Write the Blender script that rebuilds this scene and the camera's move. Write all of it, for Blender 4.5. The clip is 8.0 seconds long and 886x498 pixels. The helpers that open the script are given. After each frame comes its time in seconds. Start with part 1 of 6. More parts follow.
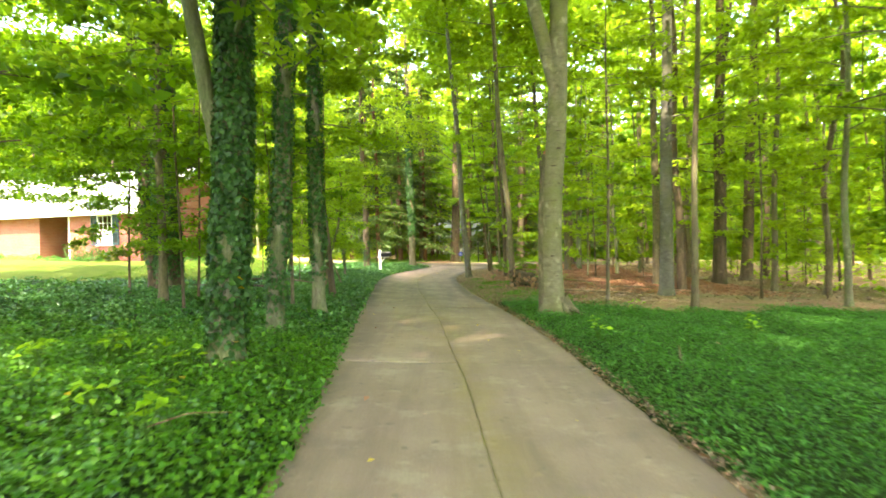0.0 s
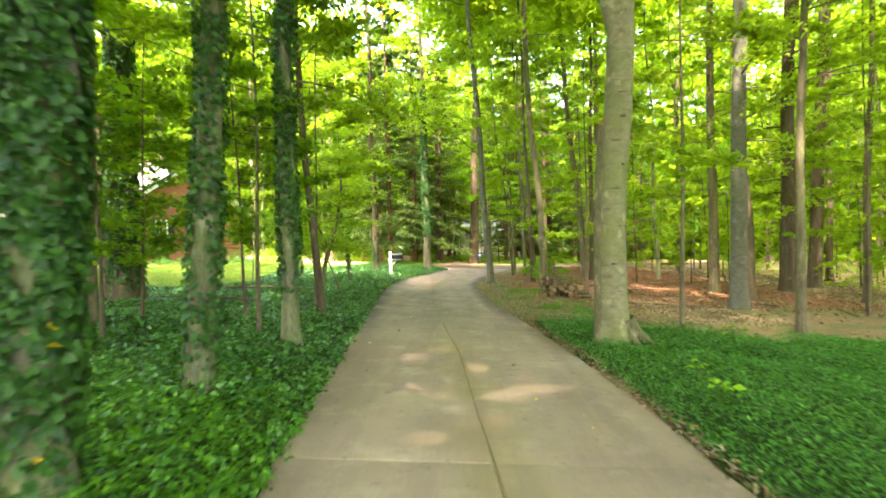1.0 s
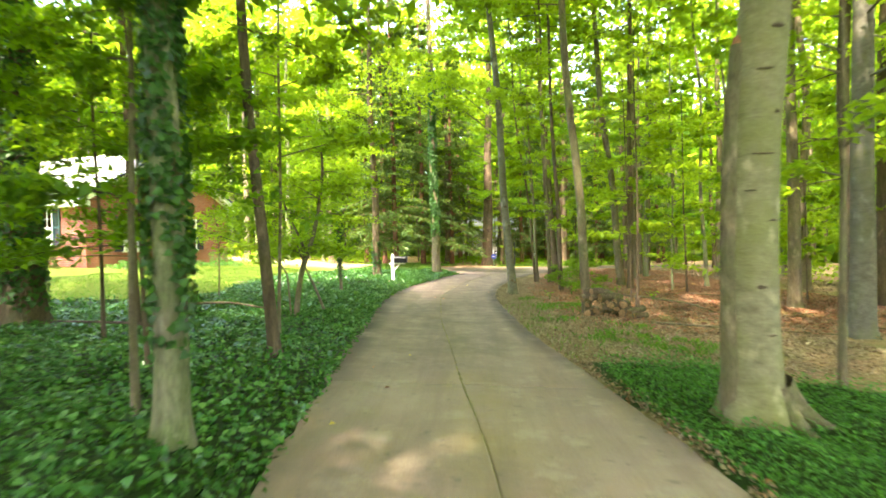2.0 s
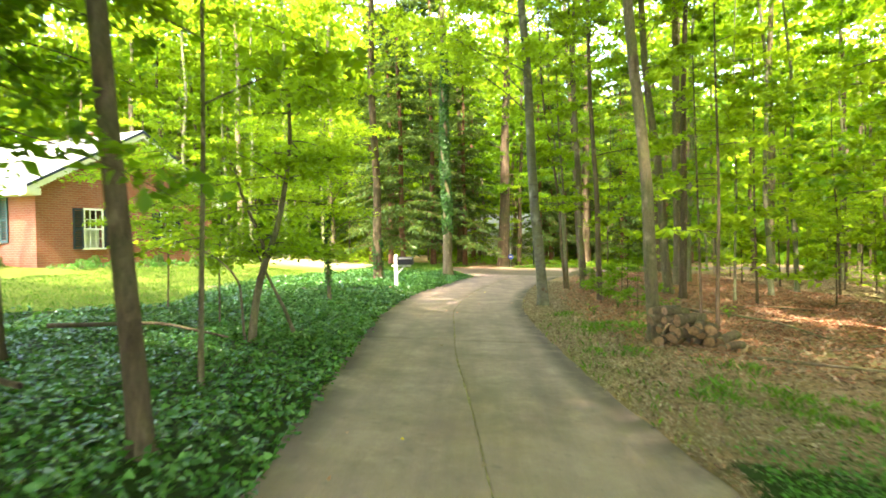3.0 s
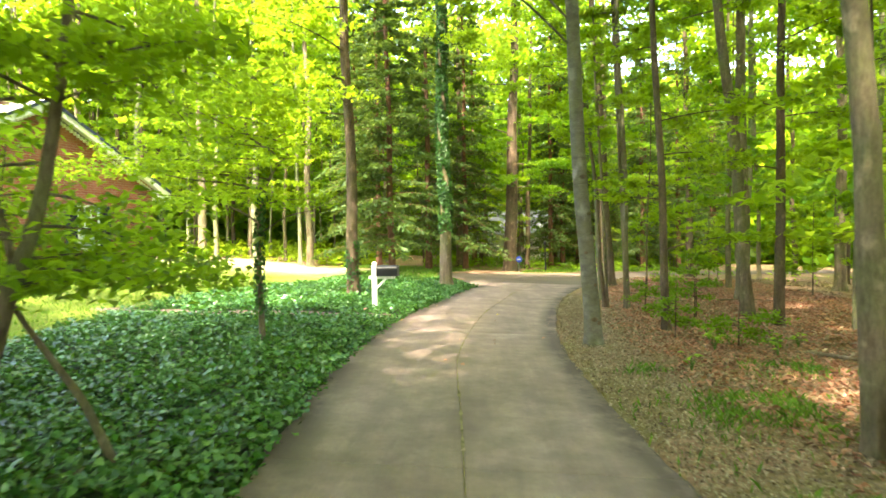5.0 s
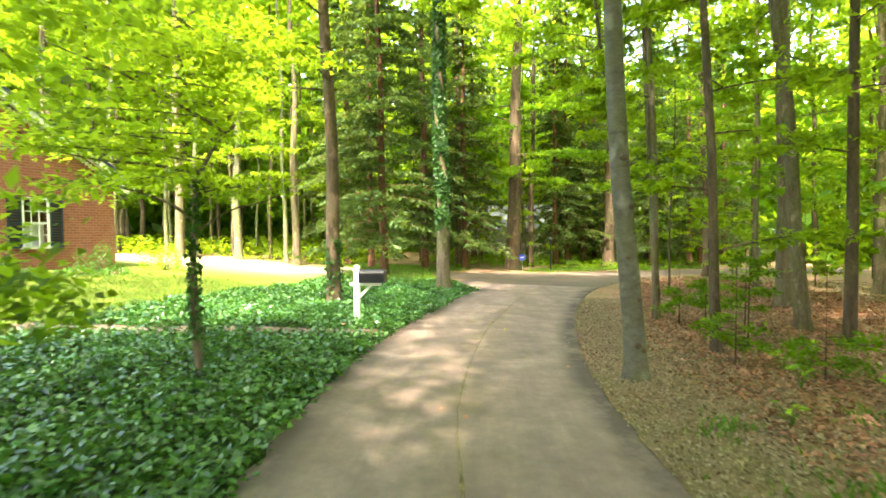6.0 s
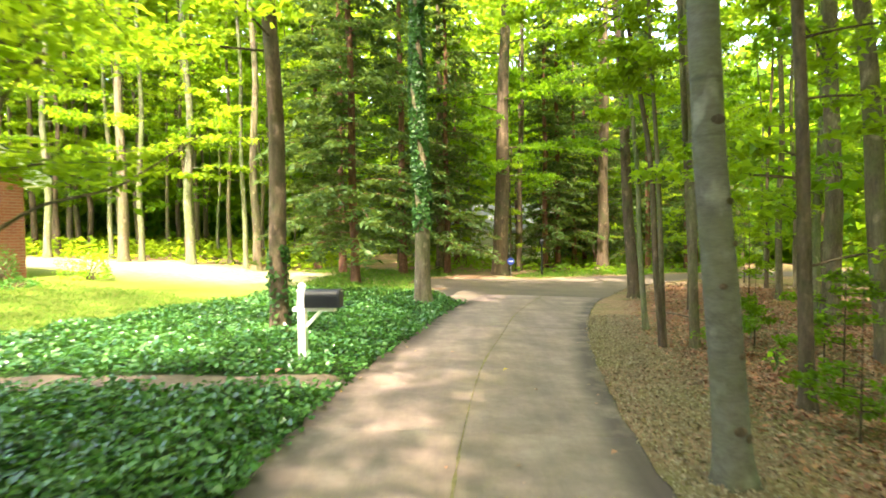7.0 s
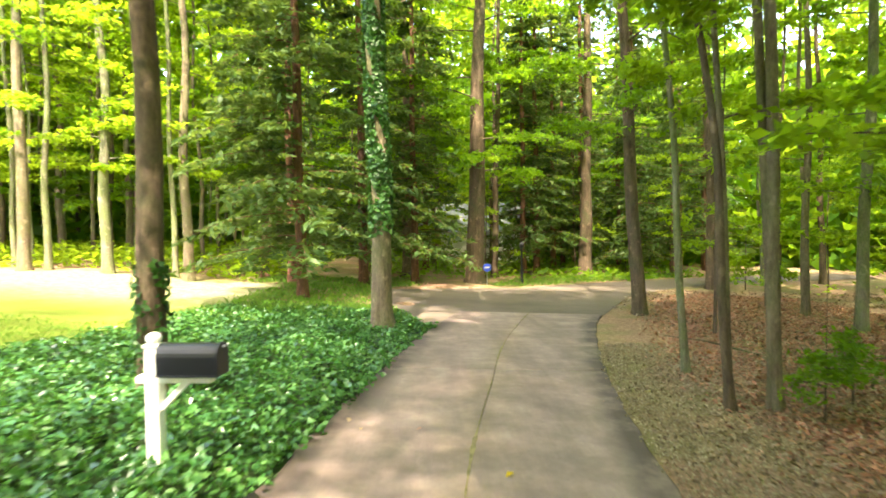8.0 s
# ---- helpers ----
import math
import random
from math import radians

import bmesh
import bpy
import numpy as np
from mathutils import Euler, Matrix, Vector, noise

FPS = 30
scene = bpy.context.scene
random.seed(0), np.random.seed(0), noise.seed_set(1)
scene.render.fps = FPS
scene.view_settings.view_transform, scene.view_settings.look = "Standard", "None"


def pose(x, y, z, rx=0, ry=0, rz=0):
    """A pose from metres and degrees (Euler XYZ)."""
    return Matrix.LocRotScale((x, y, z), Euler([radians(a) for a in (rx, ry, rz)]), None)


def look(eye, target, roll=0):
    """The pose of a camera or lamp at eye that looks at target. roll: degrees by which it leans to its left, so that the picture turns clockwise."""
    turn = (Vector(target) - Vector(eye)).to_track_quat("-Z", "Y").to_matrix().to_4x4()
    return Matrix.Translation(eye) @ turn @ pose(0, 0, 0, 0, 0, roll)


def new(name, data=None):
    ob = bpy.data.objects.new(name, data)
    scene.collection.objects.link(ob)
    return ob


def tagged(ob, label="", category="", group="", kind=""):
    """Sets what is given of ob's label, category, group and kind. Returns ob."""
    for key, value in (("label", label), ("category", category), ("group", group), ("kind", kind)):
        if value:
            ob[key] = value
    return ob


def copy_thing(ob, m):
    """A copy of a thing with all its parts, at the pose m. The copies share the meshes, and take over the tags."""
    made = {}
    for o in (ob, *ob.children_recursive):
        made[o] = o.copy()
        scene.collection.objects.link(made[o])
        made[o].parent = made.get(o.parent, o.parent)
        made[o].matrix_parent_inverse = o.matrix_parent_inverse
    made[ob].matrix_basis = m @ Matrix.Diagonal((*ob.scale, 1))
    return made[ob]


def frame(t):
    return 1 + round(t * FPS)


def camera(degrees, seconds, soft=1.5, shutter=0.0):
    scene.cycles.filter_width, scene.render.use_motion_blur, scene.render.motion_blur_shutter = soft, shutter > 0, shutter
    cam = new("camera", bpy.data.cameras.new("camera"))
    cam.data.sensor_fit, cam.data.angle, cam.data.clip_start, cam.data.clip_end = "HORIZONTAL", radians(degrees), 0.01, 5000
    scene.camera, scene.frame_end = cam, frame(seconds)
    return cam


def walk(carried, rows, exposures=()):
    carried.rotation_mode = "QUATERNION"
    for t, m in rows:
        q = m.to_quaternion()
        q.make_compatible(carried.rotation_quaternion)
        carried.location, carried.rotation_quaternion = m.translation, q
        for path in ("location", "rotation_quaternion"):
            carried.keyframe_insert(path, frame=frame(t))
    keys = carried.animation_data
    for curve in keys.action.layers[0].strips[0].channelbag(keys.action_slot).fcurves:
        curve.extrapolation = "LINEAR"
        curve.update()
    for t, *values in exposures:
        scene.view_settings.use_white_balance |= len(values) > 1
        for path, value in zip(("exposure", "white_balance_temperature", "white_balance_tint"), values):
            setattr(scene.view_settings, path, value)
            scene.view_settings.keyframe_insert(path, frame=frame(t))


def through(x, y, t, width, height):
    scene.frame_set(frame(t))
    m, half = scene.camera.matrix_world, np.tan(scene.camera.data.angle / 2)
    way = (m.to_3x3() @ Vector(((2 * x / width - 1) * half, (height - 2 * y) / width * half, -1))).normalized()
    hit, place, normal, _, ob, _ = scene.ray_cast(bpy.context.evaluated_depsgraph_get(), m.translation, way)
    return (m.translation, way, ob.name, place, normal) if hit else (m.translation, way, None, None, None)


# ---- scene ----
cam = camera(75.0, 8.0, soft=1.65, shutter=0.4)
METRES, EYE, TILT, LEAN, TURN = 23.03, 1.45, 0.0, 2.4, 0.0
ROWS = [
    (0.0, 0.0, 0.0, 0.0, 0.01, -0.57, -0.95),
    (0.5, -0.0006, 0.0626, 0.0013, 1.66, -0.63, -0.97),
    (1.0, -0.0025, 0.1331, 0.0023, 1.7, -0.65, -0.95),
    (1.5, -0.0064, 0.2104, 0.0035, 2.18, -0.69, -0.95),
    (2.0, -0.0097, 0.2896, 0.0049, 2.65, -0.73, -1.0),
    (3.5, -0.0239, 0.5009, 0.0051, 3.99, -0.99, -1.52),
    (4.0, -0.0274, 0.5571, 0.0063, 3.96, -0.99, -1.55),
    (4.5, -0.0303, 0.6039, 0.0072, 3.72, -0.96, -1.52),
    (6.0, -0.0374, 0.7415, 0.0108, 3.29, -1.58, -1.56),
    (6.5, -0.04, 0.797, 0.013, 3.18, -1.63, -1.6),
    (7.0, -0.042, 0.8611, 0.0147, 1.44, -1.6, -1.56),
    (7.5, -0.0431, 0.927, 0.0162, 0.25, -1.53, -1.5),
    (8.0, -0.0427, 0.9986, 0.0182, -1.69, -1.49, -1.5),
]
EXPOSURE, KELVIN, TINT = 3.75, 7500, 12
walk(cam, [(t, pose(0, 0, EYE, TILT, LEAN, TURN) @ pose(METRES * x, METRES * y, METRES * z, 90 + pitch, roll, yaw)) for t, x, y, z, yaw, pitch, roll in ROWS],
     [(t, EXPOSURE + e, KELVIN, TINT) for t, e in ((0.0, 0.18), (1.5, 0.36), (2.2, 0.36), (3.5, 0.22), (4.5, 0.22), (6.5, 0.13), (8.0, -0.04))])

# ---- daylight ----
SUN_FROM = Vector((-0.14, -0.72, 1.12)).normalized()
world = bpy.data.worlds.new("sky")
world.use_nodes = True
scene.world = world
wn = world.node_tree.nodes
sky = wn.new("ShaderNodeTexSky")
sky.sky_type, sky.sun_disc = "NISHITA", False
sky.sun_elevation, sky.sun_rotation = math.asin(SUN_FROM.z), math.atan2(SUN_FROM.x, SUN_FROM.y)
sky.dust_density, sky.ozone_density = 2.5, 0.6
wn["Background"].inputs["Strength"].default_value = 0.15
world.node_tree.links.new(sky.outputs["Color"], wn["Background"].inputs["Color"])
sun_data = bpy.data.lights.new("sun", "SUN")
sun_data.energy, sun_data.angle, sun_data.color = 2.0, radians(1.2), (1.0, 0.93, 0.8)
sun = new("sun", sun_data)
sun.matrix_world = look(SUN_FROM * 60, (0, 0, 0))


# ---- materials ----
class Nodes:
    """A material under construction: n() adds a node and wires what is given."""

    def __init__(self, name):
        self.mat = bpy.data.materials.new(name)
        self.mat.use_nodes = True
        self.tree = self.mat.node_tree
        self.bsdf = self.tree.nodes["Principled BSDF"]
        self.out = self.tree.nodes["Material Output"]

    def put(self, socket, value):
        if isinstance(value, bpy.types.NodeSocket):
            self.tree.links.new(value, socket)
        elif value is not None:
            socket.default_value = value

    def noise(self, scale, detail=4.0, rough=0.6, vector=None, stretch=None):
        node = self.tree.nodes.new("ShaderNodeTexNoise")
        node.inputs["Scale"].default_value, node.inputs["Detail"].default_value, node.inputs["Roughness"].default_value = scale, detail, rough
        if vector is None:
            vector = self.position()
        if stretch:
            m = self.tree.nodes.new("ShaderNodeMapping")
            m.inputs["Scale"].default_value = stretch
            self.tree.links.new(vector, m.inputs["Vector"])
            vector = m.outputs["Vector"]
        self.tree.links.new(vector, node.inputs["Vector"])
        return node.outputs["Fac"]

    def position(self):
        return self.tree.nodes.new("ShaderNodeTexCoord").outputs["Object"]

    def ramp(self, fac, *stops):
        node = self.tree.nodes.new("ShaderNodeValToRGB")
        els = node.color_ramp.elements
        while len(els) < len(stops):
            els.new(0.5)
        for el, (p, c) in zip(els, stops):
            el.position, el.color = p, (*(c if isinstance(c, tuple) else (c, c, c)), 1)
        self.tree.links.new(fac, node.inputs["Fac"])
        return node.outputs["Color"]

    def mix(self, fac, a, b, how="MIX"):
        node = self.tree.nodes.new("ShaderNodeMix")
        node.data_type, node.blend_type = "RGBA", how
        self.put(node.inputs[0], fac)
        self.put(node.inputs[6], (*a, 1) if isinstance(a, tuple) else a)
        self.put(node.inputs[7], (*b, 1) if isinstance(b, tuple) else b)
        return node.outputs[2]

    def math(self, op, a, b=None):
        node = self.tree.nodes.new("ShaderNodeMath")
        node.operation = op
        self.put(node.inputs[0], a)
        self.put(node.inputs[1], b)
        return node.outputs[0]

    def attribute(self, name):
        node = self.tree.nodes.new("ShaderNodeAttribute")
        node.attribute_name = name
        return node.outputs["Fac"]

    def island(self):
        return self.tree.nodes.new("ShaderNodeNewGeometry").outputs["Random Per Island"]

    def bump(self, height, strength=0.3, distance=0.02):
        node = self.tree.nodes.new("ShaderNodeBump")
        node.inputs["Strength"].default_value, node.inputs["Distance"].default_value = strength, distance
        self.tree.links.new(height, node.inputs["Height"])
        self.tree.links.new(node.outputs["Normal"], self.bsdf.inputs["Normal"])

    def finish(self, color, rough=0.8, spec=0.3, metal=0.0):
        self.put(self.bsdf.inputs["Base Color"], (*color, 1) if isinstance(color, tuple) else color)
        self.put(self.bsdf.inputs["Roughness"], rough)
        self.put(self.bsdf.inputs["Specular IOR Level"], spec)
        self.put(self.bsdf.inputs["Metallic"], metal)
        return self.mat


def leaf_material(name, dark, mid, light, through, share=0.5, rough=0.45, spec=0.35):
    """Thin leaves: a glossy face and light that passes through."""
    m = Nodes(name)
    patch = m.noise(0.9, 2)
    pick = m.math("ADD", m.math("MULTIPLY", m.island(), 0.65), m.math("MULTIPLY", patch, 0.35))
    face = m.ramp(pick, (0.15, dark), (0.5, mid), (0.85, light))
    m.finish(face, rough, spec)
    tr = m.tree.nodes.new("ShaderNodeBsdfTranslucent")
    m.put(tr.inputs["Color"], m.ramp(pick, (0.15, tuple(c * 0.7 for c in through)), (0.85, through)))
    mixed = m.tree.nodes.new("ShaderNodeMixShader")
    mixed.inputs[0].default_value = share
    m.tree.links.new(m.bsdf.outputs[0], mixed.inputs[1])
    m.tree.links.new(tr.outputs[0], mixed.inputs[2])
    m.tree.links.new(mixed.outputs[0], m.out.inputs["Surface"])
    return m.mat


def bark_material(name, dark, light, moss, scale=1.0, ridged=True, moss_low=0.52):
    m = Nodes(name)
    grain = m.noise(9 * scale, 6, 0.65, stretch=(1, 1, 0.18) if ridged else (1, 1, 1.6))
    blotch = m.noise(1.6 * scale, 4, 0.6)
    base = m.ramp(grain, (0.3, dark), (0.7, light))
    base = m.mix(m.ramp(blotch, (moss_low - 0.1, 0.0), (moss_low + 0.12, 0.85)), base, moss)
    spots = m.noise(5 * scale, 3, 0.5, stretch=(1, 1, 0.7))
    base = m.mix(m.ramp(spots, (0.60, 0.0), (0.70, 0.55)), base, tuple(min(1, c * 1.7) for c in light))
    fine = m.noise(34 * scale, 5, 0.75, stretch=(1, 1, 0.35) if ridged else (0.6, 0.6, 2.2))
    base = m.mix(0.75 if ridged else 0.4, base, m.ramp(fine, (0.32, 0.55), (0.68, 1.35)), "MULTIPLY")
    dark_marks = m.noise(2.6 * scale, 5, 0.7, stretch=(1, 1, 0.5) if ridged else (0.5, 0.5, 3.0))
    base = m.mix(m.ramp(dark_marks, (0.60, 0.0), (0.70, 0.6)), base, tuple(c * 0.6 for c in dark))
    m.bump(m.math("ADD", grain, m.math("MULTIPLY", fine, 0.5)), 0.9 if ridged else 0.3, 0.05)
    return m.finish(base, 0.9, 0.15)


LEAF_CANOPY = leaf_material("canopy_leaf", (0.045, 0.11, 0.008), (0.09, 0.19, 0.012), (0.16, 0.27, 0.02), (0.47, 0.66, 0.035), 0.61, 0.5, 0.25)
# Darker leaf tone: shade within the crowns is put into the colour.
LEAF_DARK = leaf_material("shade_toned_leaf", (0.025, 0.08, 0.010), (0.045, 0.13, 0.012), (0.08, 0.19, 0.015), (0.33, 0.56, 0.02), 0.55, 0.45, 0.25)
LEAF_UNDER = leaf_material("understory_leaf", (0.045, 0.13, 0.01), (0.09, 0.21, 0.012), (0.16, 0.28, 0.02), (0.50, 0.69, 0.035), 0.61, 0.5, 0.25)
# Lighter tones are bluish: sky sheen on the leaves is put into the colour.
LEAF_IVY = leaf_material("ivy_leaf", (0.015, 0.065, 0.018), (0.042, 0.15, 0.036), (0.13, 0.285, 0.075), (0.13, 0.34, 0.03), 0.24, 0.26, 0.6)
LEAF_IVY_BRIGHT = leaf_material("bright_ivy_leaf", (0.02, 0.085, 0.012), (0.06, 0.20, 0.018), (0.15, 0.34, 0.025), (0.17, 0.42, 0.02), 0.28, 0.36, 0.4)
LEAF_CLIMB = leaf_material("climbing_ivy_leaf", (0.012, 0.046, 0.011), (0.026, 0.088, 0.016), (0.052, 0.14, 0.022), (0.08, 0.24, 0.02), 0.22, 0.42, 0.3)
LEAF_COVER = leaf_material("ground_cover_leaf", (0.03, 0.12, 0.024), (0.065, 0.22, 0.038), (0.12, 0.31, 0.05), (0.13, 0.38, 0.03), 0.28, 0.45, 0.3)
LEAF_NEEDLE = leaf_material("needle", (0.02, 0.055, 0.016), (0.045, 0.10, 0.026), (0.10, 0.155, 0.036), (0.20, 0.30, 0.04), 0.35, 0.5, 0.25)
LEAF_WEED = leaf_material("weed_leaf", (0.14, 0.32, 0.015), (0.22, 0.44, 0.02), (0.32, 0.55, 0.03), (0.38, 0.62, 0.03), 0.4)
LEAF_SHRUB = leaf_material("shrub_leaf", (0.03, 0.09, 0.015), (0.06, 0.15, 0.02), (0.10, 0.2, 0.03), (0.15, 0.3, 0.03), 0.3)
BARK_BEECH = bark_material("beech_bark", (0.135, 0.115, 0.07), (0.265, 0.235, 0.15), (0.17, 0.17, 0.065), 0.9, False, 0.5)
BARK_SMOOTH = bark_material("smooth_grey_bark", (0.085, 0.078, 0.062), (0.165, 0.155, 0.128), (0.115, 0.118, 0.062), 0.8, False, 0.54)
BARK_GREY = bark_material("grey_bark", (0.09, 0.066, 0.045), (0.235, 0.185, 0.125), (0.13, 0.135, 0.06), 1.0, True)
BARK_BROWN = bark_material("brown_bark", (0.056, 0.039, 0.027), (0.16, 0.115, 0.077), (0.08, 0.085, 0.04), 1.1, True, 0.58)
BARK_PALE = bark_material("lichen_bark", (0.09, 0.076, 0.052), (0.26, 0.232, 0.165), (0.14, 0.175, 0.065), 1.1, True, 0.47)
BARK_PINE = bark_material("pine_bark", (0.07, 0.035, 0.022), (0.22, 0.11, 0.07), (0.09, 0.07, 0.04), 1.4, True, 0.62)


def concrete_material():
    m = Nodes("driveway_concrete")
    broad, fine, grit = m.noise(0.55, 5, 0.62), m.noise(4.5, 6, 0.7), m.noise(60, 3, 0.7)
    c = m.ramp(broad, (0.3, (0.15, 0.105, 0.080)), (0.5, (0.255, 0.185, 0.142)), (0.72, (0.34, 0.255, 0.205)))
    c = m.mix(m.ramp(fine, (0.35, 0.0), (0.7, 0.75)), c, (0.28, 0.195, 0.145))
    c = m.mix(m.ramp(m.noise(7.5, 4, 0.6), (0.62, 0.0), (0.70, 0.6)), c, (0.085, 0.07, 0.055))
    c = m.mix(m.ramp(m.noise(1.9, 5, 0.68), (0.54, 0.0), (0.64, 0.6)), c, (0.36, 0.295, 0.23))
    c = m.mix(0.25, c, m.ramp(grit, (0.3, 0.11), (0.7, 0.27)), "MIX")
    across = m.attribute("across")
    strip = m.math("SUBTRACT", 1.0, m.math("MULTIPLY", m.math("ABSOLUTE", m.math("SUBTRACT", across, 0.02)), 3.2))
    moss = m.math("MULTIPLY", m.math("MAXIMUM", strip, 0.0), m.ramp(m.noise(1.4, 5, 0.65), (0.35, 0.0), (0.62, 1.0)))
    c = m.mix(m.math("MULTIPLY", moss, 0.62), c, (0.21, 0.17, 0.06))
    tracks = m.math("SUBTRACT", m.math("ABSOLUTE", across), 0.74)
    aged = m.attribute("aged")
    c = m.mix(m.math("MULTIPLY", aged, 0.6), c, m.ramp(m.noise(1.7, 6, 0.72), (0.32, (0.125, 0.095, 0.075)), (0.5, (0.22, 0.168, 0.135)), (0.68, (0.35, 0.275, 0.222))))
    dirt = m.math("MULTIPLY", m.math("MINIMUM", m.math("MAXIMUM", m.math("MULTIPLY", tracks, 6.0), 0.0), 1.0), m.ramp(m.noise(0.9, 5, 0.7), (0.36, 0.0), (0.54, 1.0)))
    c = m.mix(m.math("MULTIPLY", m.math("MULTIPLY", dirt, 0.85), m.math("ADD", 0.25, m.math("MULTIPLY", aged, 0.75))), c, (0.06, 0.05, 0.042))
    c = m.mix(m.ramp(m.noise(1.1, 5, 0.65, stretch=(1.7, 0.16, 1)), (0.45, 0.0), (0.66, 0.5)), c, (0.13, 0.098, 0.083))
    # First stretch is lightened and warmed in colour to offset deep crown shade.
    c = m.mix(m.math("SUBTRACT", 1.0, aged), c, m.mix(1.0, c, (1.16, 1.12, 0.98), "MULTIPLY"))
    tint = m.tree.nodes.new("ShaderNodeObjectInfo").outputs["Random"]
    c = m.mix(1.0, c, m.ramp(tint, (0.0, (1.0, 0.955, 1.0)), (1.0, (1.05, 0.998, 1.05))), "MULTIPLY")
    m.bump(m.math("ADD", grit, m.math("MULTIPLY", fine, 0.6)), 0.25, 0.006)
    return m.finish(c, 0.85, 0.25)


def asphalt_material():
    m = Nodes("worn_asphalt")
    c = m.ramp(m.noise(0.6, 5, 0.65), (0.3, (0.085, 0.067, 0.05)), (0.7, (0.165, 0.13, 0.10)))
    grit = m.noise(70, 2, 0.7)
    c = m.mix(0.3, c, m.ramp(grit, (0.3, (0.06, 0.048, 0.04)), (0.75, (0.22, 0.175, 0.145))))
    m.bump(grit, 0.4, 0.008)
    return m.finish(c, 0.9, 0.2)


def ground_material():
    """Soil under the ivy, lawn and leaf litter; the shares of each are laid into the sheet."""
    m = Nodes("ground")
    soil = m.ramp(m.noise(9, 6, 0.7), (0.3, (0.018, 0.028, 0.010)), (0.6, (0.03, 0.065, 0.016)), (0.8, (0.06, 0.05, 0.03)))
    lawn = m.ramp(m.noise(1.2, 6, 0.7), (0.3, (0.07, 0.11, 0.012)), (0.5, (0.11, 0.145, 0.02)), (0.72, (0.16, 0.17, 0.04)))
    lawn = m.mix(0.4, lawn, m.ramp(m.noise(45, 3, 0.8), (0.3, (0.06, 0.12, 0.015)), (0.7, (0.26, 0.30, 0.06))))
    litter = m.ramp(m.noise(14, 6, 0.75), (0.28, (0.12, 0.065, 0.042)), (0.5, (0.28, 0.17, 0.11)), (0.72, (0.44, 0.31, 0.205)))
    litter = m.mix(m.ramp(m.noise(0.45, 4, 0.6), (0.44, 0.0), (0.60, 0.75)), litter, m.ramp(m.noise(22, 5, 0.7), (0.3, (0.08, 0.09, 0.025)), (0.7, (0.24, 0.23, 0.09))))
    edge = m.noise(2.2, 5, 0.65)
    keep = lambda a: m.ramp(m.math("ADD", a, m.math("MULTIPLY", m.math("SUBTRACT", edge, 0.5), 0.7)), (0.42, 0.0), (0.58, 1.0))
    c = m.mix(keep(m.attribute("litter")), soil, litter)
    # Far lawn is whitened in its colour to stand for strong sun on it.
    lawn_glare = m.ramp(m.noise(6, 5, 0.7), (0.3, (0.17, 0.17, 0.07)), (0.7, (0.33, 0.31, 0.18)))
    c = m.mix(keep(m.attribute("lawn")), c, m.mix(m.attribute("lawn_glare"), lawn, lawn_glare))
    c = m.mix(keep(m.attribute("bare")), c, m.ramp(m.noise(8, 5, 0.7), (0.3, (0.12, 0.09, 0.065)), (0.7, (0.23, 0.18, 0.135))))
    m.bump(m.noise(25, 5, 0.75), 0.6, 0.04)
    return m.finish(c, 0.95, 0.1)


def plain(name, color, rough=0.6, spec=0.4, metal=0.0, vary=0.12, scale=6.0):
    m = Nodes(name)
    c = m.ramp(m.noise(scale, 5, 0.65), (0.3, tuple(v * (1 - vary) for v in color)), (0.7, tuple(min(1, v * (1 + vary)) for v in color)))
    m.bump(m.noise(scale * 8, 3), 0.12, 0.004)
    return m.finish(c, rough, spec, metal)


def brick_material():
    m = Nodes("brick_wall")
    tex = m.tree.nodes.new("ShaderNodeTexBrick")
    uv = m.tree.nodes.new("ShaderNodeUVMap")
    m.tree.links.new(uv.outputs[0], tex.inputs["Vector"])
    tex.inputs["Scale"].default_value = 1.0
    tex.inputs["Brick Width"].default_value, tex.inputs["Row Height"].default_value = 0.215, 0.075
    tex.inputs["Mortar Size"].default_value = 0.006
    tex.inputs["Color1"].default_value, tex.inputs["Color2"].default_value = (0.34, 0.105, 0.068, 1), (0.25, 0.072, 0.048, 1)
    tex.inputs["Mortar"].default_value = (0.34, 0.27, 0.23, 1)
    c = m.mix(0.35, tex.outputs["Color"], m.ramp(m.noise(1.5, 5, 0.65), (0.3, (0.24, 0.085, 0.06)), (0.7, (0.40, 0.17, 0.125))))
    m.bump(m.math("SUBTRACT", 1.0, tex.outputs["Fac"]), 0.5, 0.008)
    return m.finish(c, 0.9, 0.2)


def shingle_material():
    m = Nodes("roof_shingle")
    tex = m.tree.nodes.new("ShaderNodeTexBrick")
    uv = m.tree.nodes.new("ShaderNodeUVMap")
    m.tree.links.new(uv.outputs[0], tex.inputs["Vector"])
    tex.inputs["Scale"].default_value = 1.0
    tex.inputs["Brick Width"].default_value, tex.inputs["Row Height"].default_value, tex.inputs["Mortar Size"].default_value = 0.3, 0.14, 0.008
    tex.inputs["Color1"].default_value, tex.inputs["Color2"].default_value = (0.30, 0.305, 0.315, 1), (0.24, 0.25, 0.265, 1)
    tex.inputs["Mortar"].default_value = (0.2, 0.2, 0.2, 1)
    c = m.mix(0.3, tex.outputs["Color"], m.ramp(m.noise(0.8, 5), (0.3, 0.27), (0.7, 0.43)))
    m.bump(m.math("SUBTRACT", 1.0, tex.outputs["Fac"]), 0.4, 0.01)
    return m.finish(c, 0.8, 0.3)


